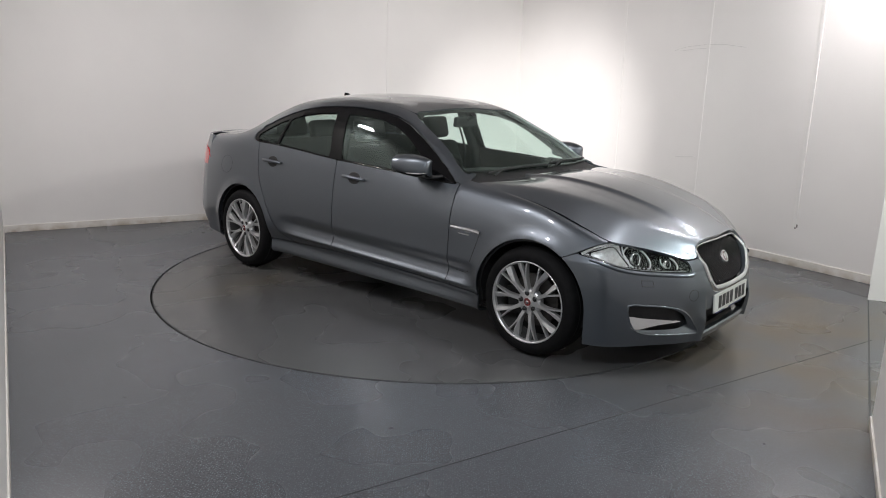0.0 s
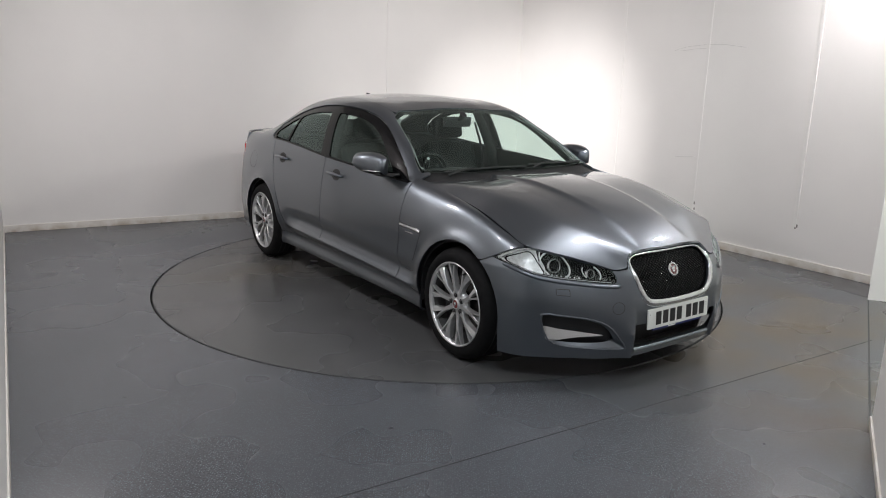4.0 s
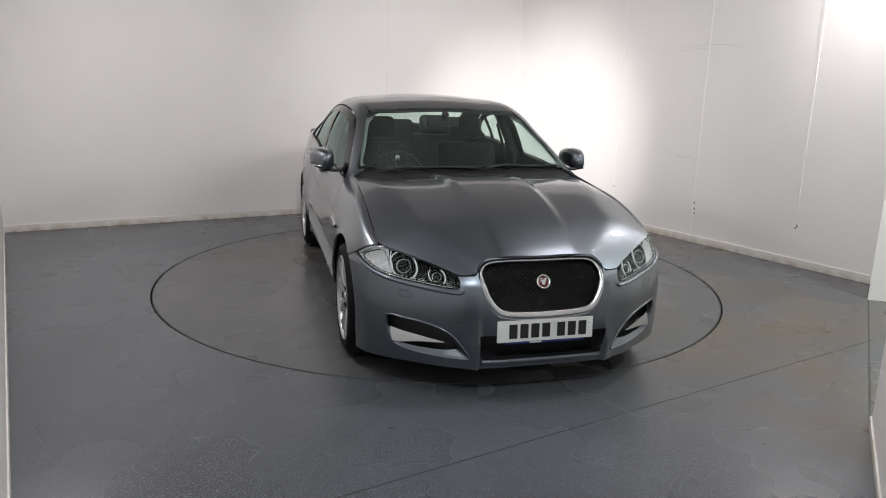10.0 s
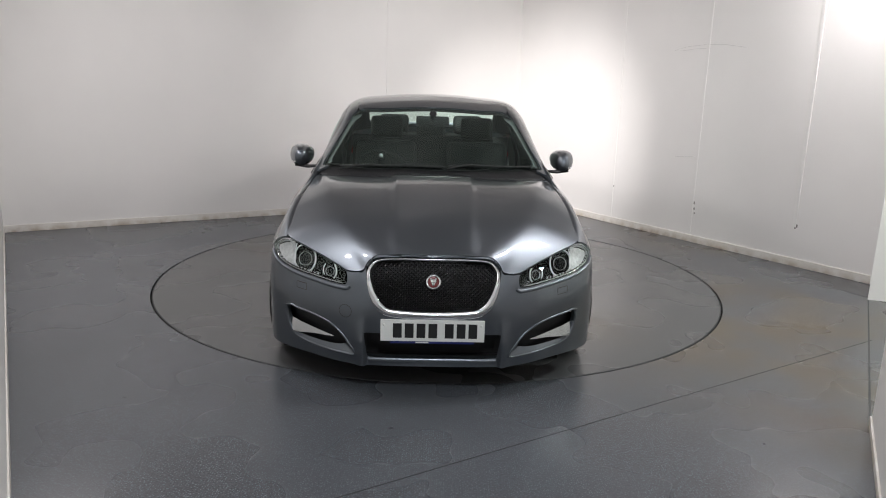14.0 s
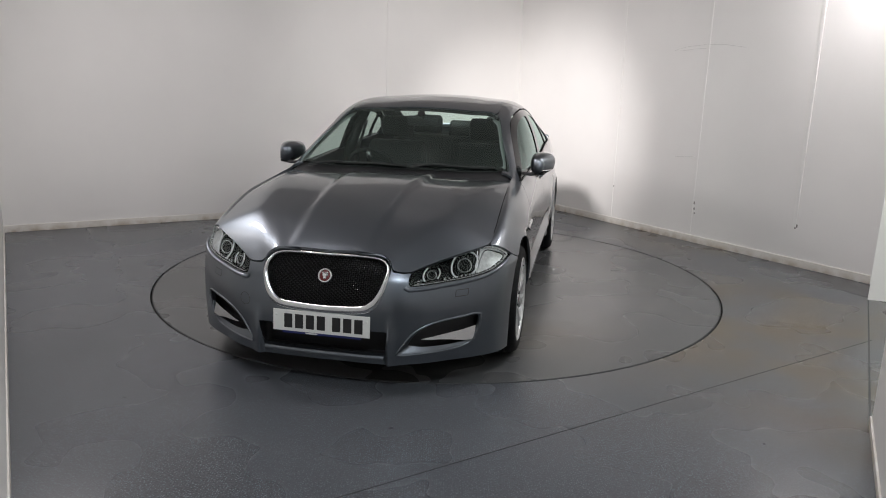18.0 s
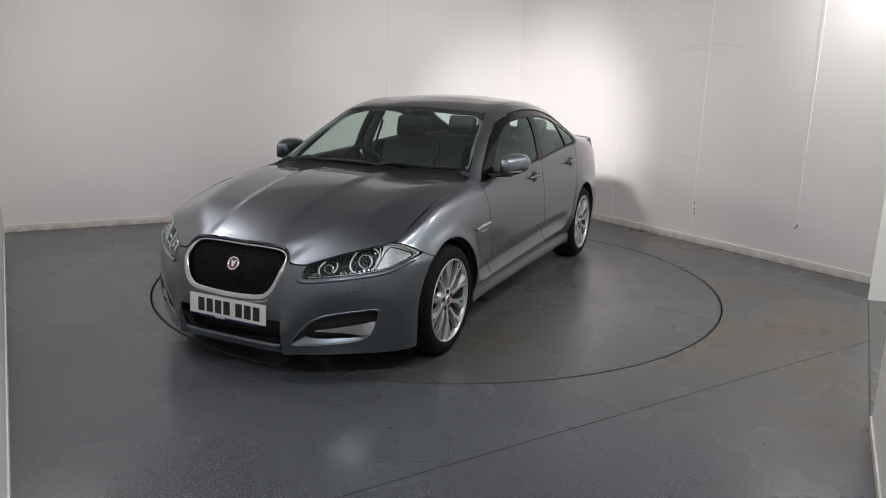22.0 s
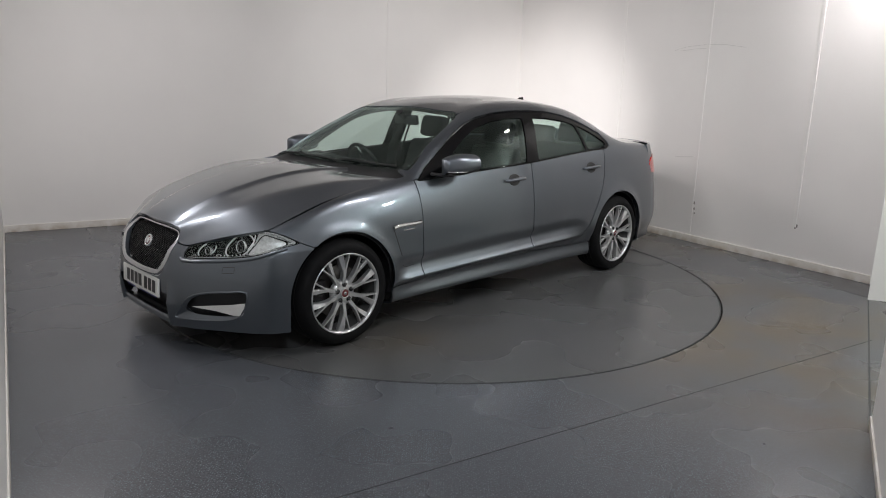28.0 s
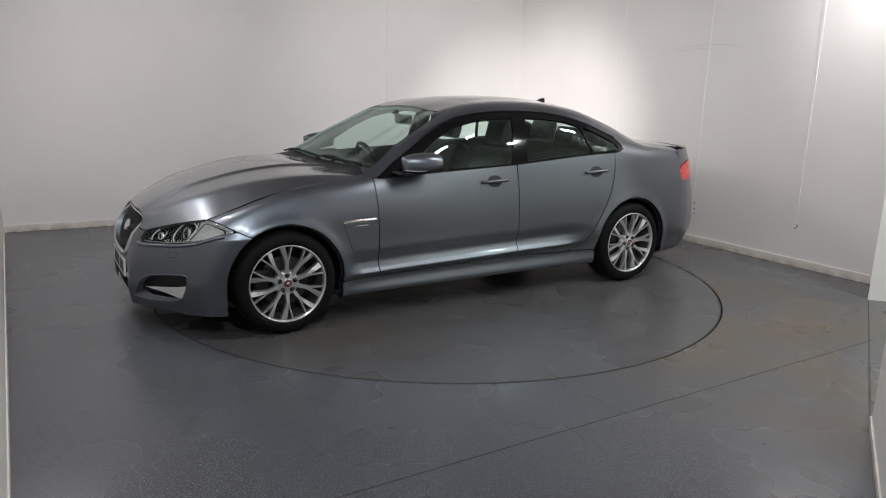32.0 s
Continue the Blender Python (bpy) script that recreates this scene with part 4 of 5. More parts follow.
    bm = bmesh.new()
    lathe(bm, [(0.0245, -0.003), (0.026, 0.0005), (0.029, 0.0), (0.031, -0.012)], 28)
    part("cap_ring", bm, M_ALLOY, cap, "", True)
    for k in range(5):
        a = math.radians(90 + 72 * k)
        bm = bmesh.new()
        rr = lathe(bm, [(0.0, -0.004), (0.009, -0.004), (0.0105, -0.012), (0.0165, -0.0115), (0.0165, -0.009)], 12)
        for v in bm.verts:
            v.co += Vector((0.054 * math.cos(a), 0, 0.054 * math.sin(a)))
        part("wheel_bolt", bm, M_BLACK, wheel, "", True)
    bm = bmesh.new()
    tube(bm, [(0.222 * math.cos(2.15), -0.012, 0.222 * math.sin(2.15)), (0.214 * math.cos(2.15), 0.010, 0.214 * math.sin(2.15))], [0.006, 0.0045], 8)
    part("tyre_valve", bm, M_BLACK, wheel, "black rubber valve stem")
    bm = bmesh.new()
    lathe(bm, [(0.07, -0.085), (0.163, -0.085), (0.163, -0.110), (0.07, -0.110)], 48)
    part("brake_disc", bm, M_DISC, wheel, "worn steel brake disc")
    bm = bmesh.new()
    box(bm, (0.09, -0.14, -0.09), (0.20, -0.065, 0.09), None, 0.02)
    part("brake_caliper", bm, M_BLACK, wheel)
    # black disc added to stand for the shade inside the wheel
    bm = bmesh.new()
    lathe(bm, [(0.0, -0.125), (0.226, -0.125)], 40)
    part("wheel_back", bm, M_DARK, wheel)
    return wheel


first = build_wheel()
for ob in (first, *first.children_recursive):
    ob.data.transform(Matrix.Scale(0.98, 4))
for i, (ax, sy, turn) in enumerate(((AXLES[0], 1, 0), (AXLES[1], 1, 24), (AXLES[0], -1, 11), (AXLES[1], -1, 40))):
    w = first if i == 0 else copy_thing(first, Matrix())
    w.parent = car
    w.matrix_basis = pose(ax, sy * (TYRE_OUT - 0.016), 0.3295) @ (pose(0, 0, 0, 0, 0, 180) if sy < 0 else Matrix()) @ pose(0, 0, 0, 0, turn, 0)

# grille
gpath = []
for y, z in smooth_loop([(0.0, 0.709), (0.21, 0.708), (0.294, 0.694), (0.326, 0.655), (0.322, 0.598), (0.300, 0.530), (0.264, 0.478), (0.20, 0.450), (0.0, 0.440), (-0.20, 0.450), (-0.264, 0.478), (-0.300, 0.530), (-0.322, 0.598), (-0.326, 0.655), (-0.294, 0.694), (-0.21, 0.708)], 6):
    gpath.append(front_at(y, z, -0.020 * min(1, max(0, (z - 0.60) / 0.09))))
bm = bmesh.new()
ring_rail(bm, gpath, lambda p: 0.0075 + 0.0125 * min(1, max(0, (0.66 - p.z) / 0.18)), 0.011)
grille = part("grille_surround", bm, M_SATIN, car, "bright satin chrome grille surround", True)
bm = bmesh.new()
inner_loop = smooth_loop([(0.0, 0.698), (0.20, 0.697), (0.283, 0.684), (0.311, 0.65), (0.307, 0.6), (0.286, 0.54), (0.253, 0.492), (0.195, 0.464), (0.0, 0.454), (-0.195, 0.464), (-0.253, 0.492), (-0.286, 0.54), (-0.307, 0.6), (-0.311, 0.65), (-0.283, 0.684), (-0.20, 0.697)], 4)
wires = []
for d in (1, -1):
    for k in range(-40, 41):
        c = k * 0.0235
        run = []
        for t in np.arange(0.43, 0.73, 0.012):
            y = c + d * (t - 0.58) * 1.25
            if abs(y) < 0.33 and inside(inner_loop, np.array([y]), np.array([t]))[0] < 0.008:
                run.append(front_at(y, t, -0.032 + 0.002 * d)[0])
        if len(run) > 1:
            wires.append(run)
for run in wires:
    tube(bm, [run[0], run[len(run) // 2], run[-1]] if len(run) > 2 else run, 0.0036, 5)
tagged(part("grille_mesh", bm, M_MESH, grille, "black diamond mesh"), kind="stuff")
# rounded gloss knots where the wires cross
bm = bmesh.new()
for k in range(-40, 41):
    for j in range(-40, 41):
        y, z = (k + j) * 0.01175, 0.58 + (j - k) * 0.0094
        if 0.45 < z < 0.70 and abs(y) < 0.32 and inside(inner_loop, np.array([y]), np.array([z]))[0] < 0:
            q, n = front_at(y, z, -0.029)
            bmesh.ops.create_icosphere(bm, subdivisions=1, radius=0.0046, matrix=Matrix.Translation(q))
tagged(part("knotwork", bm, M_KNOT, grille, "gloss black raised mesh texture", True), kind="stuff")
p, n = front_at(0.0, 0.610, -0.022)
face = n.to_track_quat("Y", "Z").to_matrix().to_4x4()
bm = bmesh.new()
lathe(bm, [(0.0, 0.004), (0.026, 0.004), (0.0285, 0.0), (0.0285, -0.02)], 36)
bm.transform(Matrix.Translation(p) @ face)
badge = part("badge", bm, M_BADGE, grille, "round red and silver badge", True)
bm = bmesh.new()
lathe(bm, [(0.0275, 0.002), (0.030, 0.009), (0.036, 0.009), (0.039, 0.002), (0.039, -0.02)], 40)
bm.transform(Matrix.Translation(p) @ face)
part("badge_ring", bm, M_CHROME, badge, "", True)
bm = bmesh.new()
for cx, cz, rx, rz in ((0, 0.004, 0.016, 0.012), (0, -0.009, 0.010, 0.011), (-0.012, 0.014, 0.006, 0.006), (0.012, 0.014, 0.006, 0.006)):
    vs = bmesh.ops.create_uvsphere(bm, u_segments=12, v_segments=8, radius=1.0)["verts"]
    for v in vs:
        v.co = Vector((cx + v.co.x * rx, 0.004 + v.co.y * 0.007, cz + v.co.z * rz))
bm.transform(Matrix.Translation(p) @ face)
part("badge_emblem", bm, M_CHROME, badge, "plain silver emblem", True)

# number plate, its characters as plain bars
p, n = front_at(0.0, 0.367, 0.006)
lie = Matrix.Translation(p) @ pose(0, 0, 0, 0, -3, 0)
bm = bmesh.new()
box(bm, (-0.006, -0.26, -0.0555), (0.004, 0.26, 0.0555), lie, 0.003)
plate = part("number_plate", bm, M_PLATE, car, "white front number plate with black bars")
for y in (-0.176, -0.117, -0.058, 0.001, 0.083, 0.142, 0.201):
    bm = bmesh.new()
    box(bm, (0.0045, y - 0.022, -0.037), (0.0058, y + 0.022, 0.037), lie, 0.0004, 1)
    part("plate_bar", bm, M_INK, plate)
for y in (-0.243, 0.243):
    bm = bmesh.new()
    vs = bmesh.ops.create_uvsphere(bm, u_segments=10, v_segments=6, radius=0.007)["verts"]
    for v in vs:
        v.co = lie @ (Vector((v.co.x * 0.4, v.co.y, v.co.z + 0.028)) + Vector((0.004, y, 0)))
    part("plate_screw", bm, M_PLATE, plate, "", True)
bm = bmesh.new()
box(bm, (-0.012, -0.21, -0.068), (-0.002, 0.21, -0.0557), lie, 0.001)
band = part("plate_holder", bm, M_BLUE, plate, "dark blue plate holder edge")
bm = bmesh.new()
box(bm, (-0.0018, -0.085, -0.0655), (-0.0008, -0.02, -0.0585), lie, 0.0003, 1)
part("holder_bar", bm, M_PLATE, band)

# head lamps
LF = all_of(f_lamp + 0.001, f_end + 0.004)
lens = skin("headlamp", FR, LF, M_LENS, car, "clear headlamp unit with dark bezel and twin projectors", 0.0)
lens_parts = []
DEEP = 0.055
BOWL = np.clip(-f_lamp / 0.03, 0, 1) ** 0.6
NF = np.cross(np.gradient(FR, axis=0), np.gradient(FR, axis=1))
NF /= np.linalg.norm(NF, axis=-1, keepdims=True) + 1e-12
NF *= np.where(NF[..., :1] < 0, -1, 1)
lens_parts.append(skin("bezel", FR - NF * (0.004 + DEEP * BOWL)[..., None], all_of(f_lamp - 0.004, f_end + 0.003), M_GLOSSBLACK, lens, "black lamp bezel", 0.0))


def lamp_point(y, z, off):
    return front_at(y, z, off)


def lamp_ring(name, y, z, prof, off, mat, label="", aim=0.6):
    p, n = lamp_point(y, z, off)
    n = (n * (1 - aim) + Vector((1, 0, 0)) * aim).normalized()
    bm = bmesh.new()
    lathe(bm, prof, 32)
    bm.transform(Matrix.Translation(p) @ n.to_track_quat("Y", "Z").to_matrix().to_4x4())
    o = part(name, bm, mat, lens, label, True)
    lens_parts.append(o)
    return o


def lamp_arc(name, pts, r, off, mat, label=""):
    bm = bmesh.new()
    tube(bm, [lamp_point(y, z, off)[0] for y, z in pts], r, 8)
    o = part(name, bm, mat, lens, label, True)
    lens_parts.append(o)


MAIN, SMALL = (0.685, 0.661), (0.540, 0.628)
lamp_ring("projector_ring", *MAIN, [(0.031, -0.01), (0.033, 0.004), (0.037, 0.004), (0.040, -0.015)], -0.022, M_SATIN)
lamp_ring("projector_lens", *MAIN, [(0.0, 0.014), (0.012, 0.012), (0.022, 0.004), (0.031, -0.010)], -0.022, M_GLOSSBLACK, "dark glass projector lens")
lamp_ring("projector_bowl", *MAIN, [(0.040, -0.012), (0.046, -0.004), (0.050, -0.006), (0.052, -0.03)], -0.026, M_GLOSSBLACK)
lamp_ring("projector_ring", *SMALL, [(0.019, -0.01), (0.021, 0.003), (0.024, 0.003), (0.027, -0.015)], -0.020, M_SATIN)
lamp_ring("projector_lens", *SMALL, [(0.0, 0.006), (0.010, 0.004), (0.020, -0.008)], -0.020, M_GLOSSBLACK, "dark inner lamp lens")


def guide(centre, radius, a0, a1, r):
    lamp_arc("light_guide", [(centre[0] + radius * math.cos(math.radians(a)), centre[1] + radius * math.sin(math.radians(a))) for a in np.linspace(a0, a1, 9)], r, -0.012, M_LAMPWHITE, "white curved light guide")


guide(MAIN, 0.060, 72, -48, 0.0042)
guide(MAIN, 0.064, 128, 240, 0.0046)
guide(SMALL, 0.040, 132, 228, 0.0040)
guide(SMALL, 0.034, 48, -40, 0.0028)
for z in (0.594, 0.604):
    lamp_arc("lamp_bar", [(0.475, z - 0.004), (0.50, z)], 0.0022, -0.014, M_SATIN)
    lamp_arc("lamp_bar", [(0.596, z + 0.004), (0.612, z + 0.008)], 0.0022, -0.014, M_SATIN)
TURNLAMP = smooth_loop([(0.862, 0.680), (0.80, 0.716), (0.768, 0.708), (0.750, 0.640), (0.754, 0.619), (0.80, 0.634), (0.84, 0.657)], 5)
f_turn = inside(TURNLAMP, FYY, FZZ)
lens_parts.append(skin("lamp_prism", FR - NF * 0.012, all_of(f_lamp + 0.005, 0.005 - f_turn, 0.748 - FYY, f_end + 0.008), M_REFLECTOR, lens, "clear ribbed lamp corner", 0.006))
lens_parts.append(skin("turn_lamp", FR - NF * 0.016, f_turn, M_REFLECTOR, lens, "pale ribbed indicator reflector", 0.01))
LOW_Z = spline((0.46, 0.56, 0.676, 0.735, 0.797, 0.848, 0.880), (0.5815, 0.588, 0.599, 0.608, 0.623, 0.649, 0.675))
lamp_arc("lamp_edge", [(y, float(LOW_Z(y))) for y in np.linspace(0.878, 0.46, 30)], 0.0026, -0.005, M_SATIN)
# row of small clear light points along the lower and outer edge
bm = bmesh.new()
for y in np.linspace(0.868, 0.60, 15):
    q, n = lamp_point(float(y), float(LOW_Z(y)) + 0.011, -0.010)
    bmesh.ops.create_icosphere(bm, subdivisions=1, radius=0.0042, matrix=Matrix.Translation(q))
lens_parts.append(part("light_points", bm, M_LAMPWHITE, lens, "row of small clear light points", True))
lamp_arc("lamp_frame", [(0.756, 0.730), (0.79, 0.733), (0.822, 0.724), (0.850, 0.703), (0.872, 0.678)], 0.0030, -0.008, M_SATIN)
lamp_arc("lamp_frame", [(0.735, 0.720), (0.742, 0.690), (0.736, 0.650), (0.745, 0.618)], 0.0034, -0.010, M_LAMPWHITE)
pair(lens)
# bright lip in the bumper under the lamp
bm = bmesh.new()
LIP_Z = spline((0.418, 0.432, 0.46, 0.56, 0.676, 0.735, 0.80, 0.845, 0.878), (0.572, 0.560, 0.5585, 0.565, 0.577, 0.587, 0.604, 0.627, 0.652))
ring_rail(bm, [front_at(y, float(LIP_Z(y)), 0.001) for y in np.linspace(0.876, 0.419, 44)], 0.010, 0.010, False)
pair(part("lamp_lip", bm, M_PAINT, car, "", True))

# side ducts with a bright blade
bm = bmesh.new()
dpath = [front_at(y, z, -0.002) for y, z in DUCT[::2]]
ring_rail(bm, dpath, 0.006, 0.007)
duct = part("duct_surround", bm, M_PAINT, car, "", True)
MOUTH = smooth_loop([(0.768, 0.400), (0.70, 0.397), (0.60, 0.385), (0.535, 0.365), (0.486, 0.33), (0.458, 0.29), (0.450, 0.262), (0.50, 0.250), (0.60, 0.248), (0.68, 0.254), (0.735, 0.270), (0.758, 0.31)], 4)
f_mouth = inside(MOUTH, FYY, FZZ)
sink = 0.034 * np.clip(-f_duct / 0.045, 0, 1)
db = skin("duct_flank", FR - NF * (0.002 + sink)[..., None], all_of(f_duct - 0.003, -f_mouth), M_PAINT, duct, "", 0.03)
db = skin("duct_bowl", FR - NF * 0.055, f_mouth - 0.012, M_BLACK, duct, "black duct recess", 0.0)
BLADE = smooth_loop([(0.768, 0.337), (0.70, 0.327), (0.60, 0.314), (0.53, 0.305), (0.50, 0.300), (0.53, 0.296), (0.60, 0.290), (0.68, 0.276), (0.735, 0.264), (0.757, 0.29)], 4)
bl = skin("duct_blade", FR + NF * (-0.022 + 0.30 * np.clip(0.36 - FZZ, 0, 0.09))[..., None], inside(BLADE, FYY, FZZ), M_SATIN, duct, "polished blade in the duct", 0.02)
pair(duct)
# lower intake: a satin lip under it
bm = bmesh.new()
ring_rail(bm, [front_at(y, 0.198, 0.0) for y in np.linspace(-0.325, 0.325, 25)], 0.014, 0.010, False)
part("splitter", bm, M_PAINT, car, "body-coloured lower lip", True)
# washer covers and towing-eye cover
bm = bmesh.new()
ring_rail(bm, [front_at(y, z, -0.001) for y, z in ((0.655, 0.542), (0.685, 0.543), (0.712, 0.545), (0.712, 0.53), (0.712, 0.513), (0.685, 0.511), (0.655, 0.51), (0.655, 0.525))], 0.0030, 0.0018)
pair(part("washer_cover", bm, M_SEAM, car, "thin shut line of the washer cover"))
bm = bmesh.new()
ring_rail(bm, [front_at(-0.44 + 0.032 * math.cos(a), 0.447 + 0.032 * math.sin(a), -0.001) for a in np.linspace(0, 2 * math.pi, 25)[:-1]], 0.0026, 0.0014)
part("towing_eye_cover", bm, M_SEAM, car, "thin round shut line of the towing eye cover")

# door handles over thin dark discs that paint the shade of their cups
for x, z in ((-0.103, 0.894), (-1.06, 0.926)):
    p, n = side_at(x, z, -0.001)
    bm = bmesh.new()
    lathe(bm, [(0.0, 0.0022), (0.046, 0.0025), (0.0495, 0.0025), (0.051, 0.0)], 28)
    bm.transform(Matrix.Translation(p) @ n.to_track_quat("Y", "Z").to_matrix().to_4x4() @ Matrix.Diagonal((1.25, 1, 0.85, 1)))
    cup = part("handle_cup", bm, M_BLACK, car, "", True)
    bm = bmesh.new()
    pts = []
    for dx in (-0.112, -0.095, -0.05, 0.0, 0.05, 0.095, 0.112):
        q, m = side_at(x + dx, z + 0.004 * dx / 0.1 * -1, 0.020 if abs(dx) < 0.1 else 0.008)
        pts.append(q)
    tube(bm, pts, [0.009, 0.014, 0.0155, 0.0155, 0.0155, 0.014, 0.009], 10, 0.85)
    h = part("door_handle", bm, M_PAINT, cup, "body-coloured pull handle", True)
    pair(cup)

# side vents behind the front wheels
bm = bmesh.new()
vp = [side_at(x, z, 0.001) for x, z in ((1.085, 0.682), (1.05, 0.689), (0.98, 0.692), (0.90, 0.692), (0.848, 0.694))]
ring_rail(bm, vp, 0.0135, 0.010, False)
vent = part("side_vent", bm, M_SATIN, car, "satin chrome wing vent blade", True)
bm = bmesh.new()
ring_rail(bm, [side_at(x, z, -0.001) for x, z in ((1.08, 0.670), (1.055, 0.60), (1.02, 0.50), (0.995, 0.425), (0.96, 0.412), (0.89, 0.418))], 0.0035, 0.002, False)
part("vent_edge", bm, M_BLACK, vent)
bm = bmesh.new()
ring_rail(bm, [side_at(x, z, 0.0) for x, z in ((1.0, 0.660), (0.95, 0.660), (0.91, 0.661))], 0.004, 0.002, False)
part("badge_bar", bm, M_SATIN, vent)
pair(vent)

# door mirrors
bm = bmesh.new()
rows = []
for k in range(13):
    u = k / 12
    x = 0.675 - 0.255 * u
    hz = 0.080 * math.sin(math.pi * min(1, 0.12 + 0.60 * u) ** 0.8) ** 0.55
    hy = 0.084 * (math.sin(math.pi * (0.10 + 0.50 * u))) ** 0.7
    cy, cz = 0.916 + 0.026 * math.sin(math.pi * u * 0.5), 1.030 + 0.018 * u
    rows.append([bm.verts.new((x - 0.05 * abs(math.cos(a)) ** 2 * (1 if math.cos(a) < 0 else 0.2) * (1 - u), cy + hy * (abs(math.cos(a)) ** 0.8) * (1 if math.cos(a) > 0 else -1), cz + hz * (abs(math.sin(a)) ** 0.85) * (1 if math.sin(a) > 0 else -0.72))) for a in np.linspace(0, 2 * math.pi, 25)[:-1]])
for r, s in zip(rows, rows[1:]):
    for k in range(24):
        bm.faces.new((r[k], r[(k + 1) % 24], s[(k + 1) % 24], s[k]))
bm.faces.new(rows[0])
belly = [[tuple(v.co) for v in r[14:23]] for r in rows]
mirror = part("door_mirror", bm, M_PAINT, car, "grey door mirror with an indicator strip", True)
bm = bmesh.new()
low = [[bm.verts.new(Vector((v[0], v[1] * 1.0 + (0.002 if v[1] > 0.93 else -0.002), v[2] - 0.002))) for v in r] for r in belly]
for r, s in zip(low, low[1:]):
    for k in range(len(r) - 1):
        bm.faces.new((r[k], r[k + 1], s[k + 1], s[k]))
part("mirror_base", bm, M_GLOSSBLACK, mirror, "gloss black lower cap", True)
bm = bmesh.new()
cy, cz = 0.936, 1.048
ring = [bm.verts.new((0.420, cy + 0.068 * math.cos(a), cz - 0.006 + 0.045 * math.sin(a))) for a in np.linspace(0, 2 * math.pi, 25)[:-1]]
bm.faces.new(ring)
part("mirror_glass", bm, M_CHROME, mirror, "silvered mirror glass")
bm = bmesh.new()
tube(bm, [(0.662, 0.954, 1.009), (0.62, 0.977, 1.006), (0.54, 0.998, 1.005), (0.465, 1.003, 1.008)], [0.004, 0.008, 0.008, 0.006], 8, 0.8)
part("indicator_strip", bm, M_CHROME, mirror, "clear indicator strip", True)
bm = bmesh.new()
tube(bm, [(0.63, 0.965, 0.990), (0.62, 0.92, 0.984), (0.66, 0.87, 0.980), (0.68, 0.82, 0.985)], [0.028, 0.032, 0.026, 0.022], 10, 0.45)
part("mirror_arm", bm, M_BLACK, mirror, "black mirror arm", True)
pair(mirror)

# roof aerial, boot lip, wipers
bm = bmesh.new()
prof = [(-1.06, 0.0), (-1.11, 0.022), (-1.165, 0.046), (-1.20, 0.050), (-1.21, 0.0)]
zc = float(CENTRE(-1.15)) - 0.006
l, r = [bm.verts.new((x, 0.012 * (1 if h < 0.01 else 0.45), zc + h)) for x, h in prof], [bm.verts.new((x, -0.012 * (1 if h < 0.01 else 0.45), zc + h)) for x, h in prof]
bm.faces.new(l)
bm.faces.new(r)
for k in range(5):
    bm.faces.new((l[k], l[(k + 1) % 5], r[(k + 1) % 5], r[k]))
part("aerial_fin", bm, M_GLOSSBLACK, car, "small black shark-fin aerial")
bm = bmesh.new()
rows = []
for y in np.linspace(-0.60, 0.60, 31):
    zb = float(side(np.array([-2.2]), np.array([9 - 2 * abs(y) / 0.63 * 0.98]))[0, 2])
    e = 1 - (abs(y) / 0.62) ** 4
    bx = 0.13 * (abs(y) / 0.62) ** 2.5
    rows.append([bm.verts.new(c) for c in ((-2.10 + bx, y, zb - 0.012), (-2.22 + bx, y, zb - 0.003), (-2.252 + bx, y, zb - 0.013 + 0.010 * e), (-2.260 + bx, y, zb - 0.028), (-2.262 + bx, y, zb - 0.10))])
for r, s in zip(rows, rows[1:]):
    for k in range(5):
        bm.faces.new((r[k], r[(k + 1) % 5], s[(k + 1) % 5], s[k]))
bm.faces.new(rows[0])
bm.faces.new(rows[-1])
part("boot_spoiler", bm, M_PAINT, car, "slim boot lid spoiler", True)


def screen_at(x, y, off):
    v = np.linspace(7, 9, 120)
    p = side(np.full(120, x), v)
    k = float(np.interp(-abs(y), -p[:, 1], v))
    q = side(np.array([x]), np.array([k]))[0]
    return Vector((q[0], y, q[2] + off))


for pts, r in (([(0.90, -0.62), (0.895, -0.4), (0.905, -0.15), (0.915, 0.06)], 0.007), ([(0.90, 0.10), (0.885, 0.3), (0.87, 0.5), (0.845, 0.66)], 0.007)):
    bm = bmesh.new()
    tube(bm, [screen_at(x, y, 0.003) for x, y in pts], r, 6)
    wiper = part("wiper", bm, M_CABIN, car, "black wiper blade")
    bm = bmesh.new()
    a = screen_at(*pts[1], 0.010)
    tube(bm, [a, (a + screen_at(*pts[0], 0.008)) / 2 + Vector((0.03, 0, 0)), screen_at(*pts[0], -0.010) + Vector((0.05, 0, 0))], 0.007, 6)
    part("wiper_arm", bm, M_CABIN, wiper)
# fuel flap outline on the right rear quarter
bm = bmesh.new()
flap = []
for a in np.linspace(0, 2 * math.pi, 33)[:-1]:
    p, n = side_at(-1.71 + 0.088 * math.cos(a), 0.848 + 0.072 * math.sin(a), -0.0015)
    flap.append((Vector((p.x, -p.y, p.z)), Vector((n.x, -n.y, n.z))))
ring_rail(bm, flap, 0.0022, 0.0022)
part("fuel_flap", bm, M_BLACK, car, "round fuel flap outline")
# belt strip and pillar covers
bm = bmesh.new()
ring_rail(bm, [side_at(x, float(DLO_LOW(x)) - 0.002, 0.001) for x in np.linspace(0.78, -1.31, 40)], 0.006, 0.006, False)
pair(part("belt_strip", bm, M_GLOSSBLACK, car, "gloss black belt strip", True))

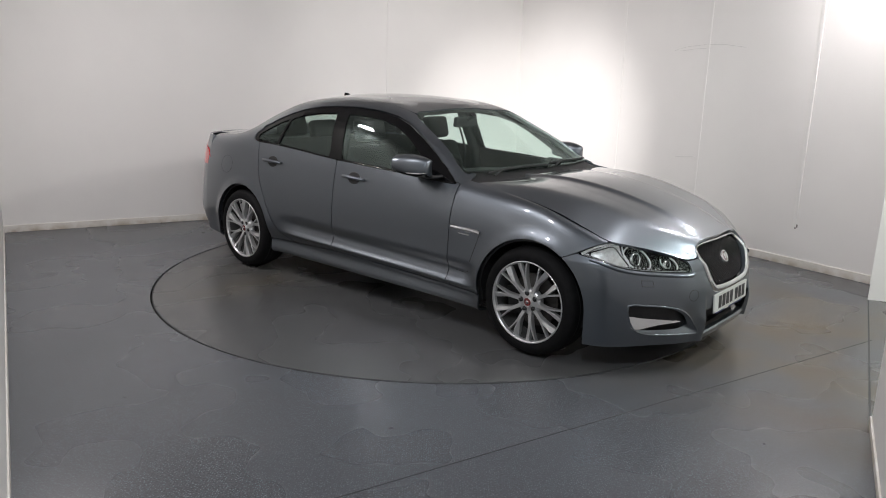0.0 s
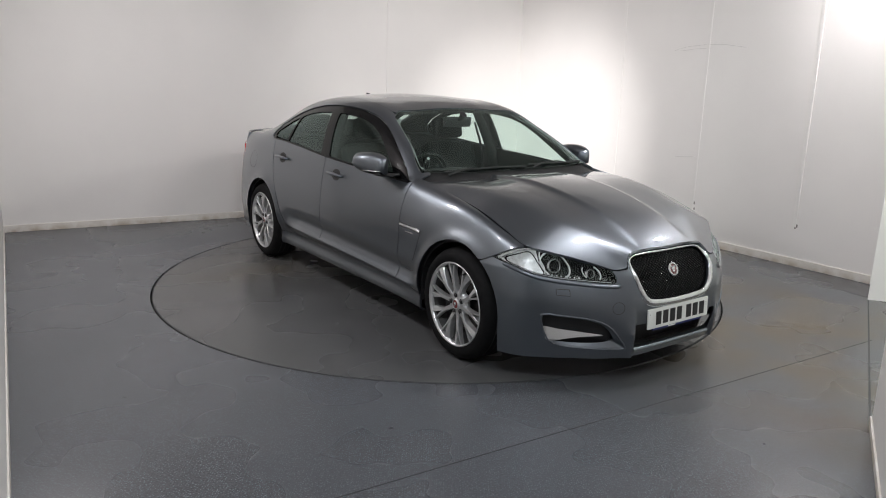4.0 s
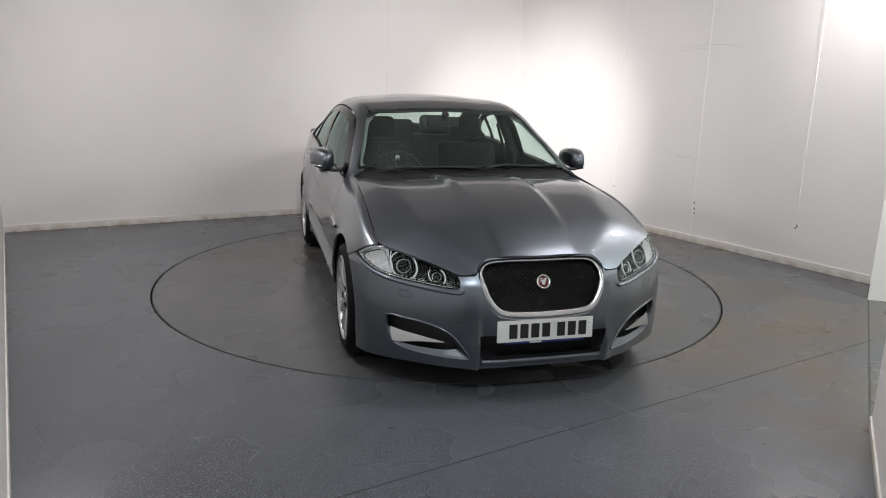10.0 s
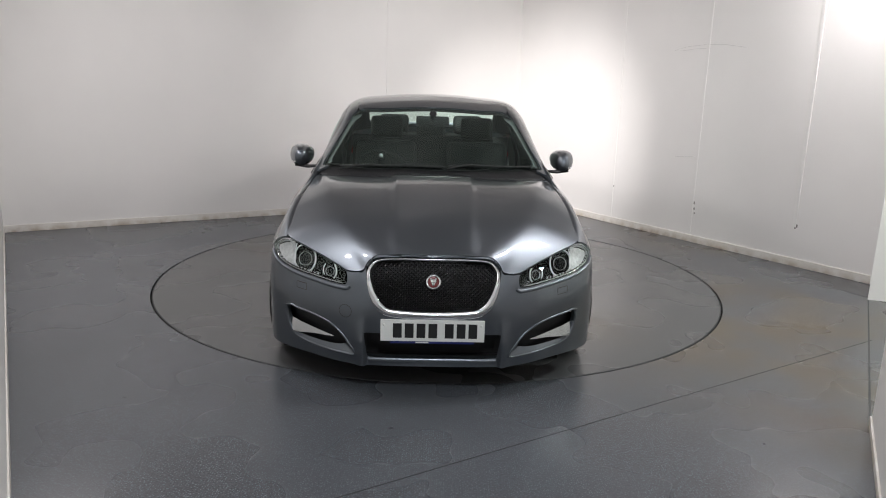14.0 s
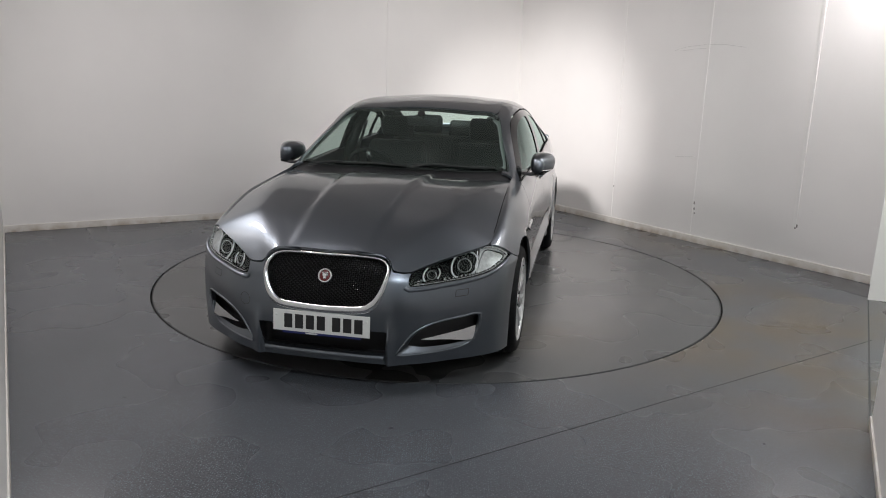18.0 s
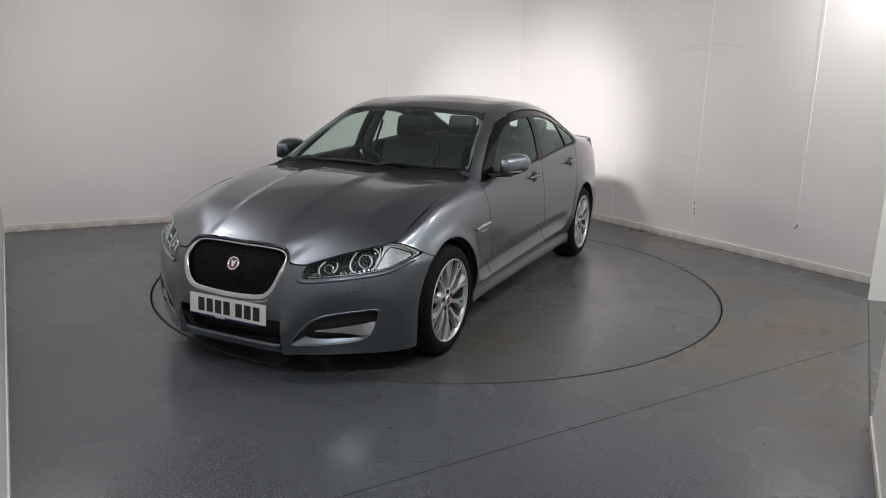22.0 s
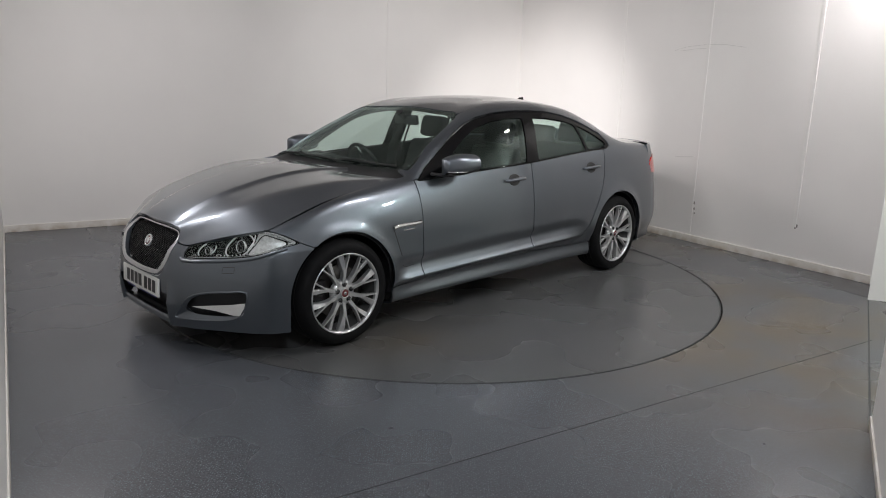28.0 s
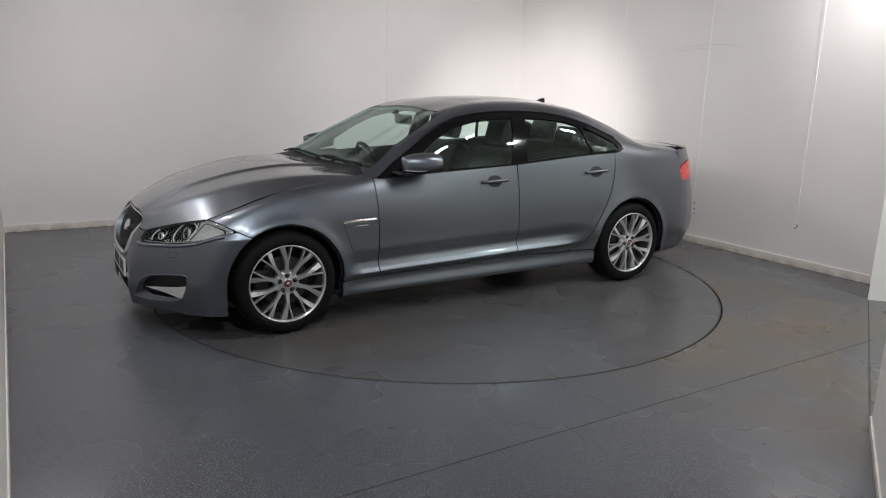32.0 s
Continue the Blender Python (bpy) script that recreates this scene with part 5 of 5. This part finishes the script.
# ---- cabin ----
bm = bmesh.new()
prof = [(0.93, 0.93), (0.86, 0.965), (0.72, 0.985), (0.56, 0.975), (0.44, 0.945), (0.40, 0.88), (0.44, 0.75), (0.55, 0.60), (0.95, 0.55)]
rows = [[bm.verts.new((x - 0.06 * (abs(y) / 0.74) ** 2 * (1 if x > 0.7 else 0), y, z + (0.02 if -0.55 < y < -0.2 and 0.4 < x < 0.75 and z > 0.9 else 0))) for x, z in prof] for y in np.linspace(-0.74, 0.74, 25)]
for r, s in zip(rows, rows[1:]):
    for k in range(len(prof) - 1):
        bm.faces.new((r[k], r[k + 1], s[k + 1], s[k]))
bm.faces.new(rows[0])
bm.faces.new(rows[-1])
part("dashboard", bm, M_CABIN, car, "dark padded dashboard", True)
bm = bmesh.new()
box(bm, (-0.55, -0.13, 0.22), (0.50, 0.13, 0.66), None, 0.04)
part("centre_console", bm, M_CABIN, car)
bm = bmesh.new()
box(bm, (-1.6, -0.72, 0.21), (0.7, 0.72, 0.30), None, 0.02)
part("cabin_floor", bm, M_CABIN, car)
# steering wheel on the right
bm = bmesh.new()
m = pose(0.30, -0.38, 0.90, 0, -66, 0)
tube_pts = [m @ Vector((0.185 * math.cos(a), 0.185 * math.sin(a), 0)) for a in np.linspace(0, 2 * math.pi, 41)]
tube(bm, tube_pts, 0.016, 8)
sw = part("steering_wheel", bm, M_LEATHER, car, "black leather steering wheel", True)
for a in (0, 180, 270):
    bm = bmesh.new()
    c, s = math.cos(math.radians(a - 90)), math.sin(math.radians(a - 90))
    tube(bm, [m @ Vector((0.03 * s, 0.03 * c, 0.0)), m @ Vector((0.18 * s, 0.18 * c, 0))], [0.028, 0.014], 8, 0.5)
    part("wheel_spoke", bm, M_SATIN if a != 270 else M_LEATHER, sw, "", True)
bm = bmesh.new()
vs = bmesh.ops.create_uvsphere(bm, u_segments=16, v_segments=10, radius=1)["verts"]
for v in vs:
    v.co = m @ Vector((v.co.x * 0.07, v.co.y * 0.07, v.co.z * 0.025))
part("airbag_cover", bm, M_LEATHER, sw, "", True)


def seat(name, x, y, w, label, back_lean=22):
    bm = bmesh.new()
    box(bm, (x - 0.05, y - w, 0.33), (x + 0.50, y + w, 0.55), None, 0.07, 4)
    s = part(name, bm, M_LEATHER, car, label, True)
    bm = bmesh.new()
    box(bm, (-0.075, -w, 0.0), (0.075, w, 0.66), pose(x - 0.02, y, 0.46, 0, -back_lean, 0), 0.065, 4)
    part("backrest", bm, M_LEATHER, s, "", True)
    return s


def headrest(par, x, y, z, w):
    bm = bmesh.new()
    box(bm, (-0.055, -w, -0.09), (0.055, w, 0.09), pose(x, y, z, 0, -14, 0), 0.045, 4)
    h = part("headrest", bm, M_LEATHER, par, "", True)
    return h


for y in (-0.38, 0.38):
    s = seat("front_seat", -0.22, y, 0.255, "black leather front seat")
    headrest(s, -0.475, y, 1.195, 0.135)
bench = seat("rear_bench", -1.18, 0.0, 0.62, "black leather rear bench", 26)
for y in (-0.36, 0.0, 0.36):
    headrest(bench, -1.50, y, 1.165 if y else 1.12, 0.14)
bm = bmesh.new()
box(bm, (-1.90, -0.58, 1.03), (-1.48, 0.58, 1.06), None, 0.01)
part("parcel_shelf", bm, M_CABIN, car)
bm = bmesh.new()
box(bm, (-1.80, -0.80, 0.28), (-1.77, 0.80, 1.035), None, 0.005)
part("rear_bulkhead", bm, M_CABIN, car)
bm = bmesh.new()
box(bm, (-0.02, -0.125, -0.038), (0.02, 0.125, 0.038), pose(0.185, 0.0, 1.285, 0, 8, 0), 0.018, 3)
rvm = part("rear_view_mirror", bm, M_BLACK, car, "black inside mirror", True)
bm = bmesh.new()
tube(bm, [(0.20, 0, 1.30), (0.245, 0, 1.325), (0.26, 0, 1.345)], [0.012, 0.02, 0.03], 8)
part("mirror_foot", bm, M_BLACK, rvm)
# headlining under the roof and dark linings inside the pillars and doors
liner_f = all_of(6.98 - SV, 0.02 - glass_f, 0.02 - glass_r, SX - 0.28, -1.75 - SX)
skin("headlining", SIDE - DOWN * 0.03, liner_f, M_LINER, car, "grey headlining", 0.0, mirror=True)
pill = all_of(f_body * 1.0, 6.1 - SV, SV - 7.35, np.where(glass_f < -0.01, 1.0, -1.0), np.where(glass_r < -0.01, 1.0, -1.0), -1.72 - SX)
half("pillar_trim", all_of(pill, SX + 0.02), M_CABIN, "dark inner pillar trim", 0.0, 0.028)
half("front_pillar_trim", all_of(f_body * 1.0, 6.1 - SV, SV - 7.36, -0.075 - glass_f, SX - 0.78, -0.015 - SX), M_PALE, "pale grey inner windscreen pillar trim", 0.0, 0.028)
bm = bmesh.new()
tube(bm, [(-0.33, 0.80, 0.80), (-0.35, 0.785, 1.0), (-0.39, 0.70, 1.22), (-0.41, 0.625, 1.375)], [0.05, 0.045, 0.04, 0.04], 8, 1.0)
pair(part("pillar_cover", bm, M_CABIN, car, "", True))
bm = bmesh.new()
tube(bm, [(-0.44, 0.655, 1.24), (-0.40, 0.72, 1.0), (-0.42, 0.74, 0.7)], 0.012, 6, 0.3)
pair(part("seat_belt", bm, M_BLACK, car))

# ---- what moves ----
TURN = ((0.0, -41.40), (6.0, -61.45), (9.0, -71.62), (13.0, -85.28), (19.0, -105.62), (23.0, -119.18), (28.0, -135.97), (32.0, -149.42))
PIVOT = Vector((0.122, -0.075, 0.0))


def motions():
    """The turntable carries the car round at an even pace."""
    angle = spline([t for t, a in TURN], [a for t, a in TURN])
    for ob, off in ((turntable, Vector()), (car, PIVOT)):
        rows = []
        for k in range(33):
            a = float(angle(float(k)))
            p = pose(0, 0, 0, 0, 0, a) @ off
            rows.append((float(k), pose(p.x, p.y, p.z, 0, 0, a)))
        walk(ob, rows)


motions()
